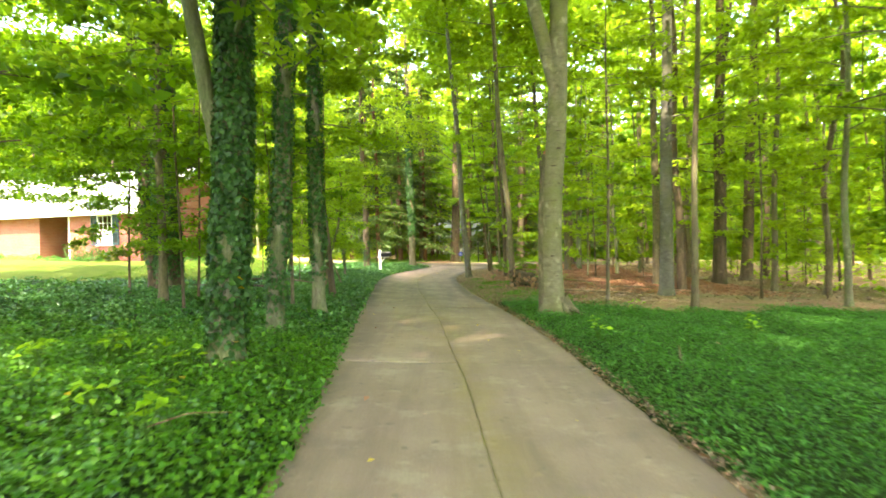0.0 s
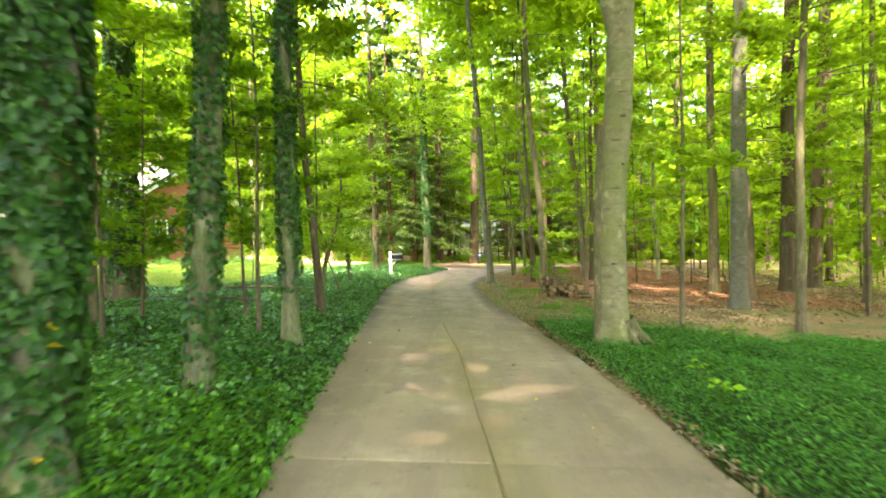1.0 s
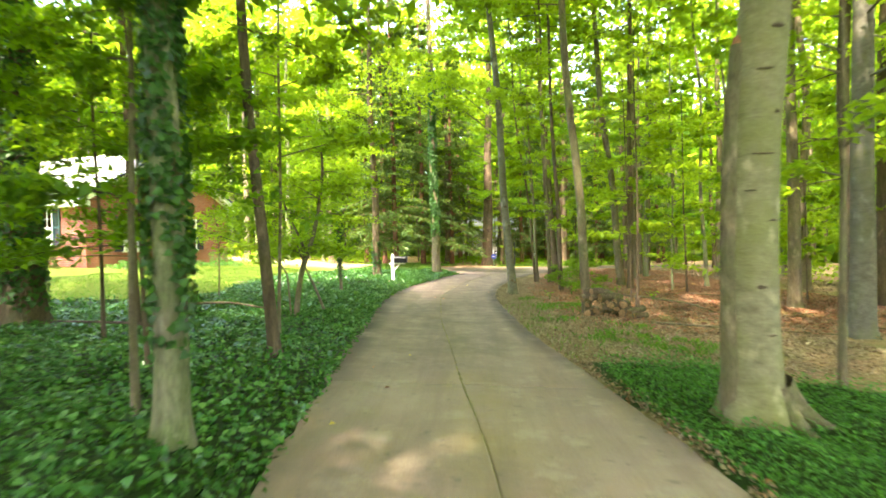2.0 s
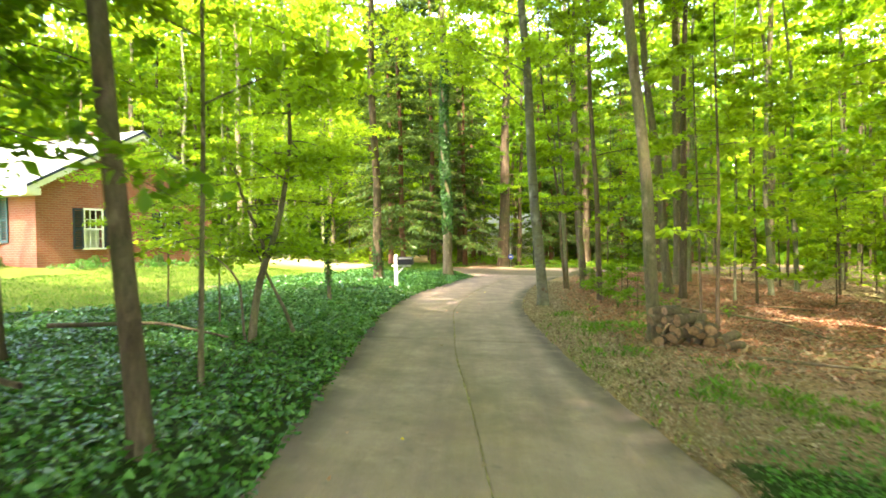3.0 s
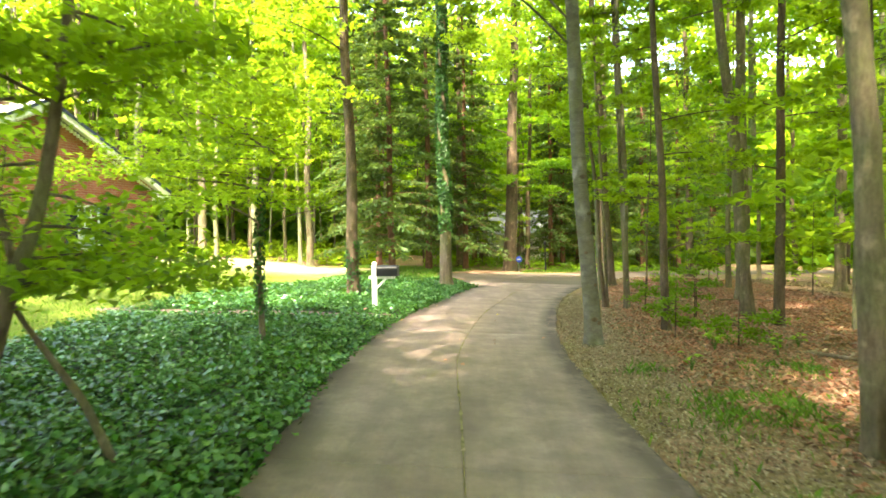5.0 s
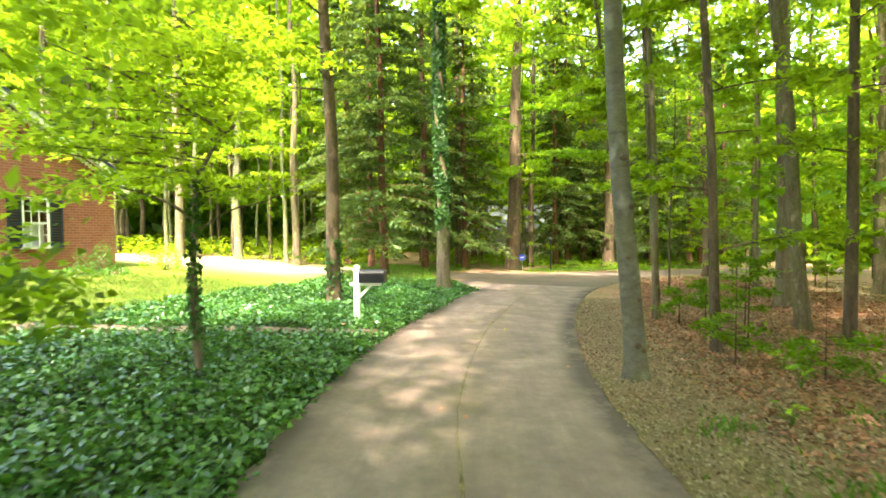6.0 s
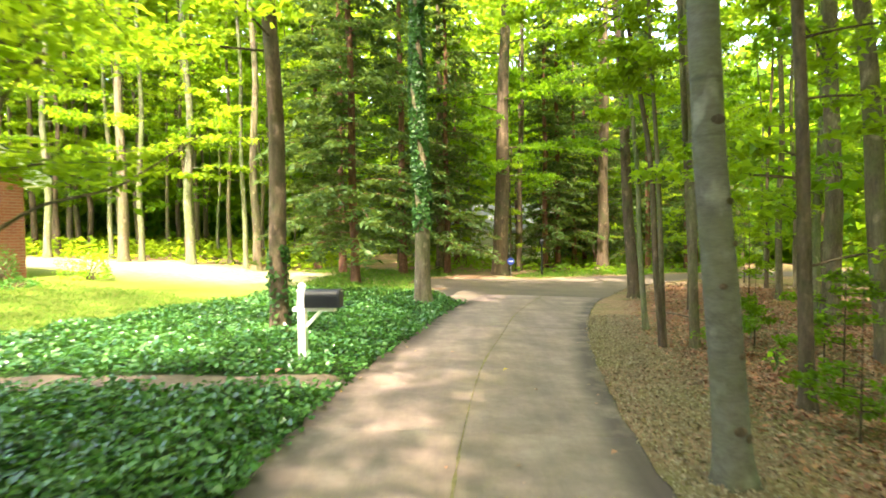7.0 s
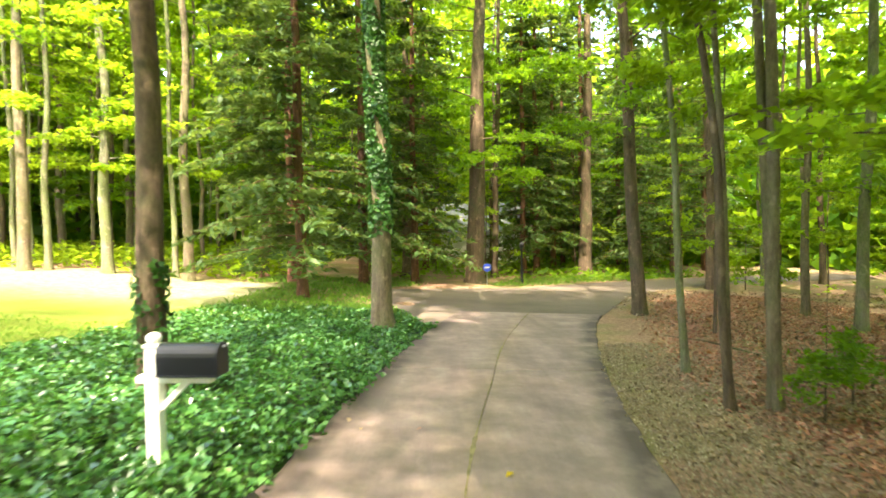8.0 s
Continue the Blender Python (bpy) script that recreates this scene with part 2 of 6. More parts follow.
def glass_material():
    m = Nodes("window_glass")
    m.put(m.bsdf.inputs["Transmission Weight"], 1.0)
    m.put(m.bsdf.inputs["IOR"], 1.45)
    return m.finish((0.92, 0.95, 0.95), 0.02, 0.5)


CONCRETE, ASPHALT, GROUND = concrete_material(), asphalt_material(), ground_material()
BRICK, SHINGLE, GLASS = brick_material(), shingle_material(), glass_material()
WHITE = plain("white_paint", (0.80, 0.79, 0.76), 0.45, 0.4, vary=0.06)
BLACK = plain("black_painted_metal", (0.009, 0.010, 0.015), 0.34, 0.45, vary=0.25)
NAVY = plain("dark_shutter_paint", (0.022, 0.032, 0.06), 0.55, 0.4, vary=0.2)
TEAL = plain("blue_grey_shutter_paint", (0.05, 0.10, 0.12), 0.55, 0.4, vary=0.2)
SIGN_BLUE = plain("blue_sign_face", (0.03, 0.07, 0.45), 0.4, 0.5)
STEEL = plain("galvanised_steel", (0.45, 0.45, 0.46), 0.4, 0.5, 0.9)
CUT_WOOD = plain("cut_wood", (0.26, 0.155, 0.095), 0.85, 0.2, vary=0.6, scale=14)
PALE_BREAK = plain("broken_wood", (0.34, 0.15, 0.08), 0.9, 0.15, vary=0.4, scale=30)
LOG_BARK = bark_material("log_bark", (0.05, 0.036, 0.026), (0.17, 0.125, 0.085), (0.13, 0.14, 0.06), 1.5, True, 0.5)
LITTER = leaf_material("fallen_leaf", (0.13, 0.085, 0.056), (0.28, 0.20, 0.13), (0.47, 0.37, 0.25), (0.2, 0.14, 0.07), 0.12, 0.7, 0.15)
YELLOW = leaf_material("yellow_leaf", (0.55, 0.30, 0.02), (0.65, 0.42, 0.02), (0.7, 0.5, 0.05), (0.7, 0.5, 0.03), 0.3)
RUST = leaf_material("rust_leaf", (0.23, 0.088, 0.052), (0.42, 0.175, 0.105), (0.55, 0.31, 0.20), (0.35, 0.14, 0.05), 0.15)
STRAW = leaf_material("straw_scrap", (0.17, 0.135, 0.08), (0.29, 0.24, 0.15), (0.46, 0.395, 0.265), (0.3, 0.22, 0.1), 0.12, 0.7, 0.15)
GRASS = leaf_material("grass_blade", (0.05, 0.14, 0.015), (0.10, 0.24, 0.02), (0.20, 0.31, 0.04), (0.18, 0.36, 0.03), 0.3)
MOSS = plain("joint_moss", (0.20, 0.17, 0.085), 0.95, 0.1, vary=0.5, scale=9)
# Dark colour for the dimness inside the house.
DARK_ROOM = plain("room_shade", (0.09, 0.05, 0.035), 0.8, 0.2)


# ---- mesh building ----
def mesh_of(name, verts, quads, material, smooth=False, attrs=()):
    """A mesh from arrays of vertices and four-cornered faces (or mixed faces in a list)."""
    me = bpy.data.meshes.new(name)
    if isinstance(quads, np.ndarray):
        n = len(quads)
        k = quads.shape[1]
        me.vertices.add(len(verts))
        me.vertices.foreach_set("co", np.asarray(verts, np.float32).ravel())
        me.loops.add(n * k)
        me.loops.foreach_set("vertex_index", quads.astype(np.int32).ravel())
        me.polygons.add(n)
        me.polygons.foreach_set("loop_start", np.arange(0, n * k, k, dtype=np.int32))
        me.update(calc_edges=True)
    else:
        me.from_pydata([tuple(v) for v in verts], [], quads)
        me.update()
    for key, values in attrs:
        a = me.attributes.new(key, "FLOAT", "POINT")
        a.data.foreach_set("value", np.asarray(values, np.float32))
    if smooth:
        me.polygons.foreach_set("use_smooth", np.ones(len(me.polygons), bool))
    me.materials.append(material)
    return me


def part_mesh(name, me, parent, label=""):
    ob = new(name, me)
    ob.parent = parent
    return tagged(ob, label)


def part(name, bm, material, parent, label="", smooth=False):
    me = bpy.data.meshes.new(name)
    bm.to_mesh(me)
    bm.free()
    me.materials.append(material)
    if smooth:
        me.polygons.foreach_set("use_smooth", np.ones(len(me.polygons), bool))
    return part_mesh(name, me, parent, label)


def thing(name, place, label, category, group="", kind="", turn=0.0):
    ob = new(name)
    ob.empty_display_size = 0.2
    ob.matrix_world = pose(*place, 0, 0, turn)
    return tagged(ob, label, category, group, kind)


def box(bm, x0, x1, y0, y1, z0, z1, bevel=0.0, m=None):
    made = bmesh.ops.create_cube(bm, size=1.0)["verts"]
    place = Matrix.Translation(((x0 + x1) / 2, (y0 + y1) / 2, (z0 + z1) / 2)) @ Matrix.Diagonal((x1 - x0, y1 - y0, z1 - z0, 1))
    bmesh.ops.transform(bm, matrix=(m @ place) if m else place, verts=made)
    if bevel:
        edges = list({e for v in made for e in v.link_edges})
        bmesh.ops.bevel(bm, geom=edges, offset=bevel, segments=2, profile=0.5, affect="EDGES")


def boxes(*specs, bevel=0.0):
    bm = bmesh.new()
    for s in specs:
        box(bm, *s, bevel=bevel)
    return bm


def tube(points, radii, segs=8, lobes=None, cap=True):
    """Vertices and faces of a round limb along points; lobes: a factor for each ring and angle."""
    pts, rad = np.asarray(points, float), np.asarray(radii, float)
    along = np.gradient(pts, axis=0)
    along /= np.linalg.norm(along, axis=1)[:, None] + 1e-9
    ref = np.where(np.abs(along[:, 2:3]) > 0.8, np.array([[1.0, 0, 0]]), np.array([[0, 0, 1.0]]))
    a = np.cross(along, ref)
    a /= np.linalg.norm(a, axis=1)[:, None] + 1e-9
    b = np.cross(along, a)
    ang = np.linspace(0, 2 * np.pi, segs, endpoint=False)
    r = rad[:, None] * (lobes if lobes is not None else np.ones((len(pts), segs)))
    ring = pts[:, None] + r[..., None] * (a[:, None] * np.cos(ang)[None, :, None] + b[:, None] * np.sin(ang)[None, :, None])
    v = ring.reshape(-1, 3)
    i, j = np.meshgrid(np.arange(len(pts) - 1), np.arange(segs), indexing="ij")
    k = (j + 1) % segs
    q = np.stack([i * segs + j, i * segs + k, (i + 1) * segs + k, (i + 1) * segs + j], -1).reshape(-1, 4)[:, ::-1]
    return v, q


def joined(pieces):
    vs, qs, n = [], [], 0
    for v, q in pieces:
        vs.append(v)
        qs.append(q + n)
        n += len(v)
    return np.concatenate(vs), np.concatenate(qs)


def unit(a):
    return a / (np.linalg.norm(a, axis=-1, keepdims=True) + 1e-9)


def leaf_quads(rng, P, size, tilt=0.45, normal=None, width=0.5, fold=0.12, ahead=None):
    """Folded four-cornered leaves at P: lying flat but for tilt, or facing along normal."""
    n = len(P)
    size = np.broadcast_to(size, (n,)) * rng.uniform(0.65, 1.25, n)
    N = unit(rng.normal(0, tilt, (n, 3)) + (np.array([0, 0, 1.0]) if normal is None else normal))
    A = rng.normal(0, 1, (n, 3)) if ahead is None else ahead + rng.normal(0, 0.35, (n, 3))
    A = unit(A - (A * N).sum(1, keepdims=True) * N)
    B = np.cross(N, A)
    s = size[:, None]
    base, tip = P - A * s * 0.5, P + A * s * 0.5 - N * s * 0.08
    left, right = P + B * s * width / 2 + N * s * fold - A * s * 0.06, P - B * s * width / 2 + N * s * fold - A * s * 0.06
    v = np.stack([base, right, tip, left], 1).reshape(-1, 3)
    return v, np.arange(4 * n).reshape(n, 4)


def ivy_leaves(rng, P, size, tilt=0.35, normal=None):
    """Three-pointed ivy leaves: two folded halves of four corners each."""
    n = len(P)
    size = np.broadcast_to(size, (n,)) * rng.uniform(0.6, 1.3, n)
    N = unit(rng.normal(0, tilt, (n, 3)) + (np.array([0, 0, 1.0]) if normal is None else normal))
    A = rng.normal(0, 1, (n, 3))
    A = unit(A - (A * N).sum(1, keepdims=True) * N)
    B = np.cross(N, A)
    s = size[:, None]
    at = lambda a, b, c: P + A * s * a + B * s * b + N * s * c
    v = np.stack([at(-0.34, 0, -0.03), at(-0.30, 0.44, 0.09), at(0.12, 0.33, 0.10), at(0.60, 0, -0.05),
                  at(0.12, -0.33, 0.10), at(-0.30, -0.44, 0.09)], 1).reshape(-1, 3)
    k = 6 * np.arange(n)[:, None]
    q = np.concatenate([k + np.array([[0, 3, 2, 1]]), k + np.array([[0, 5, 4, 3]])])
    return v, q


# ---- lie of the land ----
FALL = math.tan(radians(LEAN))
EDGE_L = np.array([(-12, -0.7), (0, -0.98), (3.2, -1.06), (5.3, -1.2), (7.7, -1.42), (11.2, -1.70), (15, -2.02), (18.3, -2.29), (22, -2.55), (23.5, -2.52), (25.9, -2.40), (28.2, -2.06), (29.8, -1.76), (31.8, -1.45), (34.4, -0.9), (37, -0.2), (40, 1.0), (44, 3.4)])
EDGE_R = np.array([(-12, 1.95), (0, 1.80), (3.3, 1.75), (5.9, 1.69), (8.4, 1.65), (11.2, 1.46), (14.4, 1.10), (16.2, 0.86), (18, 0.72), (20.5, 0.57), (22.9, 0.50), (25, 0.60), (27.3, 0.89), (28.9, 1.12), (31.2, 1.57), (34.2, 2.32), (36.6, 3.12), (39, 4.17), (41.5, 5.5), (44, 7.2)])


def edge(table, y):
    """A smooth edge line through the table."""
    y = np.asarray(y, float)
    return sum(np.interp(y + d, table[:, 0], table[:, 1]) for d in (-0.8, 0.0, 0.8)) / 3


def smooth(v, a, b):
    s = np.clip((np.asarray(v, float) - a) / (b - a), 0, 1)
    return s * s * (3 - 2 * s)


def wave(x, y, k=1.0):
    return np.sin(1.7 * k * x + 0.6 * k * y) * np.cos(1.1 * k * y - 0.4 * k * x + 1.0)


def fall(x):
    return -FALL * x / (1 + (np.abs(x) / 28) ** 4) ** 0.25


def land(x, y):
    """Height of the ground beside the driveway."""
    x, y = np.asarray(x, float), np.asarray(y, float)
    dl, dr = edge(EDGE_L, y) - x, x - edge(EDGE_R, y)
    near = smooth(y, 46, 40)
    z = fall(x)
    z = z + near * np.interp(y, [0, 13, 17, 20, 23, 27, 40], [0.15, 0.15, 0.02, -0.06, 0.05, 0.09, 0.05]) * smooth(dl, 0.02, 0.7)
    z = z + near * np.interp(y, [0, 13, 17, 40], [0.10, 0.10, 0.03, 0.03]) * smooth(dr, 0.02, 0.8)
    z = z + 0.30 * smooth(-x, 7, 13) * smooth(y, 16, 23)
    off = np.maximum(smooth(dl, 0.2, 1.2), smooth(dr, 0.2, 1.2))
    return z + 0.035 * wave(x, y) * off + 0.02 * wave(x, y, 2.7) * off


def asphalt_at(x, y):
    """The wide asphalt turn where the driveway ends."""
    low = np.interp(x, [-2.6, -1.0, 1.0, 3.2, 5.5, 9.0, 13.0, 24.0], [39.0, 34.6, 34.9, 36.6, 41.4, 45.6, 48.6, 54.0])
    high = np.interp(x, [-2.6, 0.0, 2.6, 5.0, 8.2, 12.0, 24.0], [42.0, 43.0, 43.7, 46.0, 48.4, 51.2, 58.0])
    return (x > -2.6) & (x < 24) & (y > low) & (y < high)


LAWN_EDGE = np.array([(21.5, -7.0), (23.5, -7.2), (26, -7.4), (29.5, -7.3), (33.3, -5.9), (38, -5.8), (43, -5.6)])


def lawn_at(x, y):
    front = np.interp(x, [-40, -16, -12, -8.5, -7.0], [17.0, 17.5, 18.5, 20.7, 21.5])
    side = np.interp(y, LAWN_EDGE[:, 0], LAWN_EDGE[:, 1])
    return np.minimum(np.minimum(smooth(y - front, -0.3, 0.3), smooth(side - x, -0.3, 0.3)), smooth(y, 43.6, 41.8))


def path_at(x, y):
    """A narrow bare footpath through the ivy to the lawn."""
    mid = np.interp(x, [-8.0, -6.7, -5.1, -3.9, -2.4], [25.4, 25.75, 25.8, 25.95, 26.5])
    return smooth(np.abs(y - mid), 0.36, 0.22) * smooth(x, -8.4, -7.6) * smooth(x, -2.2, -2.5)


def cover_at(x, y):
    """Where ground cover grows beside the first stretch, on the woods side."""
    far = np.interp(x, [1.0, 2.5, 4.7, 8.5, 9.6, 16], [14.8, 13.9, 11.9, 13.2, 12.4, 11.0])
    far = far + 0.28 * np.sin(2.7 * x + 0.8 * np.sin(1.9 * y)) + 0.16 * np.sin(6.1 * x + 1.7 * y)
    return smooth(far - y, -0.5, 0.7) * smooth(x - edge(EDGE_R, y), -0.02, 0.14)


def ivy_at(x, y):
    """Where ivy covers the ground on the house side."""
    left = smooth(edge(EDGE_L, y) - x, -0.13, 0.03)
    return left * (1 - lawn_at(x, y)) * (1 - path_at(x, y)) * smooth(y, 37.5, 35.0) * (1 - asphalt_at(x, y))


# ---- ground ----
def build_ground():
    xs = np.concatenate([[-2500, -900, -300, -120, -70, -45, -32], np.arange(-24, -9, 0.6), np.arange(-9, 7, 0.2), np.arange(7, 18, 0.5), [19, 22, 27, 35, 50, 80, 150, 400, 1000, 2500]])
    ys = np.concatenate([[-2500, -800, -250, -90, -45, -25, -16], np.arange(-11, 46, 0.24), np.arange(46, 62, 0.8), [64, 68, 75, 90, 130, 300, 900, 2500]])
    X, Y = np.meshgrid(xs, ys, indexing="ij")
    Z = land(X, Y)
    inside = np.minimum(X - edge(EDGE_L, Y), edge(EDGE_R, Y) - X)
    Z -= 0.14 * smooth(inside, -0.06, 0.18) * (Y < 44)
    Z -= 0.10 * asphalt_at(X, Y)
    lawn, path = lawn_at(X, Y), path_at(X, Y)
    cover = cover_at(X, Y)
    litter = np.clip(smooth(X - edge(EDGE_R, Y), -0.5, -0.05) * (1 - cover) + smooth(Y, 36, 39) * (1 - lawn), 0, 1)
    i, j = np.meshgrid(np.arange(len(xs) - 1), np.arange(len(ys) - 1), indexing="ij")
    n = len(ys)
    q = np.stack([i * n + j, (i + 1) * n + j, (i + 1) * n + j + 1, i * n + j + 1], -1).reshape(-1, 4)
    v = np.stack([X, Y, Z], -1).reshape(-1, 3)
    # The pale far-lawn share paints sun glare into the grass colour.
    me = mesh_of("ground", v, q, GROUND, True, (("lawn", lawn.ravel()), ("litter", litter.ravel()), ("bare", path.ravel()), ("lawn_glare", (smooth(Y, 35.0, 39.0) * smooth(X, -3, -6)).ravel())))
    tagged(new("ground", me), "woodland ground with leaf litter, ivy soil and mown lawn", "ground", kind="structure")


build_ground()


def build_asphalt():
    xs = np.arange(-2.6, 24.01, 0.4)
    low = np.interp(xs, [-2.6, -1.0, 1.0, 3.2, 5.5, 9.0, 13.0, 24.0], [39.0, 34.6, 34.9, 36.6, 41.4, 45.6, 48.6, 54.0])
    high = np.interp(xs, [-2.6, 0.0, 2.6, 5.0, 8.2, 12.0, 24.0], [42.0, 43.0, 43.7, 46.0, 48.4, 51.2, 58.0])
    rows = 9
    X = np.repeat(xs[:, None], rows, 1)
    Y = low[:, None] + (high - low)[:, None] * np.linspace(0, 1, rows)[None]
    top = np.stack([X, Y, fall(X) - 0.008], -1).reshape(-1, 3)
    i, j = np.meshgrid(np.arange(len(xs) - 1), np.arange(rows - 1), indexing="ij")
    q = np.stack([i * rows + j, (i + 1) * rows + j, (i + 1) * rows + j + 1, i * rows + j + 1], -1).reshape(-1, 4)
    me = mesh_of("road", top, q, ASPHALT, True)
    tagged(new("road", me), "worn dark asphalt turn beyond the driveway", "road", kind="structure")


build_asphalt()


# ---- plants ----
def trunk_line(rng, r, lean, height, wobble=0.06, bend=(0, 0), n=18):
    """Spine and radii of a trunk that stands at the origin."""
    h = np.concatenate([[-0.25, 0.0, 0.08, 0.2, 0.4, 0.8], np.linspace(1.4, height, n)])
    p1, p2 = rng.uniform(0, 6.28, 2)
    w = wobble * smooth(h, 0.3, 3)
    x = lean[0] * h + w * np.sin(h * 0.9 + p1) * 0.6 + bend[0] * (h / height) ** 2 * height
    y = lean[1] * h + w * np.sin(h * 0.8 + p2) * 0.6 + bend[1] * (h / height) ** 2 * height
    rad = r * (1 - 0.72 * np.clip(h / height, 0, 1)) + r * 0.28 * np.exp(-np.maximum(h, 0) / 0.14) + r * 0.10 * np.exp(-np.maximum(h, 0) / 0.7)
    return np.stack([x, y, h], 1), rad


def spine_at(pts, h):
    return np.stack([np.interp(h, pts[:, 2], pts[:, 0]), np.interp(h, pts[:, 2], pts[:, 1]), np.asarray(h, float)], -1)


def crown_points(rng, pts, h0, h1, reach, limbs, leaves, toward=None, rise=(-0.05, 0.35), flat=0.10):
    """Layered sprays: limbs leave the trunk, twigs leave the limbs, leaves lie along the twigs."""
    P, lines = [], []
    for k in range(limbs):
        h = h0 + (h1 - h0) * (k + rng.uniform(0, 1)) / limbs
        az = rng.uniform(0, 2 * np.pi) if toward is None or rng.uniform() < 0.35 else toward + rng.normal(0, 0.7)
        out = np.array([np.cos(az), np.sin(az), 0])
        side = np.array([-out[1], out[0], 0])
        L = reach * rng.uniform(0.55, 1.1)
        up, droop, sway = rng.uniform(*rise), rng.uniform(0.05, 0.3), rng.normal(0, 0.15)
        s0 = spine_at(pts, h)
        bow = lambda s: s0 + out * (L * s)[..., None] + side * (sway * L * s * s)[..., None] + np.array([0, 0, 1.0]) * (L * (up * s - droop * s * s))[..., None]
        lines.append(bow(np.linspace(0, 1, 7)))
        m = max(4, int(leaves / limbs / 16))
        ts = rng.uniform(0.22, 1.0, m)
        tl = L * rng.uniform(0.18, 0.42, m) * (1.25 - 0.8 * ts)
        ta = rng.choice([-1, 1], m) * rng.uniform(0.5, 1.2, m)
        heads = out * np.cos(ta)[:, None] + side * np.sin(ta)[:, None]
        per = 16
        u = rng.uniform(0, 1, (m, per))
        pos = bow(ts)[:, None] + heads[:, None] * (tl[:, None] * u)[..., None]
        pos = pos + rng.normal(0, 1, (m, per, 3)) * np.array([0.09, 0.09, 0.045]) * (0.6 + reach * 0.22)
        pos[..., 2] -= flat * tl[:, None] * u
        P.append(pos.reshape(-1, 3))
    return np.concatenate(P), lines


def limb_tubes(lines, r0):
    return [tube(l, r0 * np.linspace(1, 0.18, len(l)), 5) for l in lines]


def ivy_on_trunk(rng, pts, rad, h0, h1, count, size=0.09):
    h = rng.uniform(h0, h1, count)
    th = rng.uniform(0, 2 * np.pi, count)
    keep = (np.sin(3 * th + 2.3 * h) + np.sin(5.1 * h + th) > (-1.0 if count < 9000 else -1.75)) & (rng.uniform(0, 1, count) < smooth(h, h0 - 0.1, h0 + 0.8) + 0.15)
    h, th = h[keep], th[keep]
    out = np.stack([np.cos(th), np.sin(th), np.zeros(len(h))], 1)
    r = np.interp(h, pts[:, 2], rad)
    P = spine_at(pts, h) + out * (r + rng.uniform(0.005, 0.06, len(h)))[:, None]
    return ivy_leaves(rng, P, size, 0.45, out * 1.0 + np.array([0, 0, 0.25]))


seeds = iter(range(1000, 9000))


def tree(x, y, r, lean=(0, 0), height=17, bark=None, low=(4, 10), reach=2.6, limbs=14, leaves=4000, leaf=0.13, foliage=None,
         ivy=None, top=500, label="", name="tree", group="woodland trees", fork=None, bend=(0, 0), toward=None, extra=None, wobble=0.06, segs=14, rise=(-0.05, 0.35), twiggy=False, top_leaf=0.42, top_reach=1.9, spine=None):
    """One broadleaf tree: trunk, branches, lower crown, high crown and, where it climbs, ivy."""
    rng = np.random.default_rng(next(seeds))
    root = thing(name, (x, y, float(land(x, y))), label, "tree", group)
    pts, rad = trunk_line(rng, r, lean, height, wobble, bend)
    if spine:
        pts[:, 0] += np.interp(pts[:, 2], [h for h, _ in spine], [d for _, d in spine])
    ang = np.linspace(0, 2 * np.pi, segs, endpoint=False)
    ph = rng.uniform(0, 6.28)
    flare = 0.16 * np.exp(-np.maximum(pts[:, 2:3], 0) / 0.2)
    lobes = 1 + flare * np.cos(5 * ang[None] + ph) + 0.035 * np.cos(3 * ang[None] + pts[:, 2:3] * 1.3 + ph) + 0.02 * np.cos(7 * ang[None] - pts[:, 2:3] * 2.1)
    pieces = [tube(pts, rad, segs, lobes)]
    lines, P = [], np.zeros((0, 3))
    if fork:
        fh, fx, fy, fr = fork
        h = np.linspace(fh, height, 12)
        f = spine_at(pts, np.full(12, fh))
        f[:, 2] = h
        f[:, 0] += fx * (h - fh)
        f[:, 1] += fy * (h - fh)
        pieces.append(tube(f, fr * np.linspace(1, 0.4, 12), 10))
    v, q = joined(pieces)
    part_mesh("trunk", mesh_of("trunk", v, q, bark, True), root)
    if leaves:
        P, lines = crown_points(rng, pts, *low, reach, limbs, leaves, toward, rise)
    if extra:
        for h, az, L, up in extra:
            s = np.linspace(0, 1, 9)
            a = radians(az)
            l = spine_at(pts, np.full(9, h)) + np.stack([np.cos(a) * L * s, np.sin(a) * L * s, up * L * np.sin(s * 2.2)], 1)
            lines.append(l)
            k = rng.uniform(0.35, 1, 420)
            more = np.stack([np.interp(k, s, l[:, c]) for c in range(3)], 1) + rng.normal(0, 1, (420, 3)) * np.array([0.4, 0.4, 0.12]) * (0.4 + k[:, None])
            P = np.concatenate([P, more])
    if lines:
        tubes = limb_tubes(lines, min(0.045, 0.012 + r * 0.12) * (0.5 if twiggy else 0.8))
        if twiggy:
            v, q = joined(tubes)
            tagged(part_mesh("branchwork", mesh_of("branchwork", v, q, bark, True), root), kind="stuff")
        else:
            for v, q in tubes:
                part_mesh("limb", mesh_of("limb", v, q, bark, True), root)
    if len(P):
        v, q = leaf_quads(rng, P, leaf, 0.65)
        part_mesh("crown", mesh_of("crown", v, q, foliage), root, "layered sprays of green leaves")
    if top:
        # Coarse crown mostly above the view, thickened near the driveway to block sun.
        T, _ = crown_points(rng, pts, max(low[1], height * 0.62), height, reach * top_reach, 14, int(top * (3.3 if -7 < x < 5 else 2.0)), None, (0.1, 0.6))
        v, q = leaf_quads(rng, T + rng.normal(0, 0.4, T.shape), top_leaf, 0.7)
        part_mesh("high_crown", mesh_of("high_crown", v, q, LEAF_CANOPY), root)
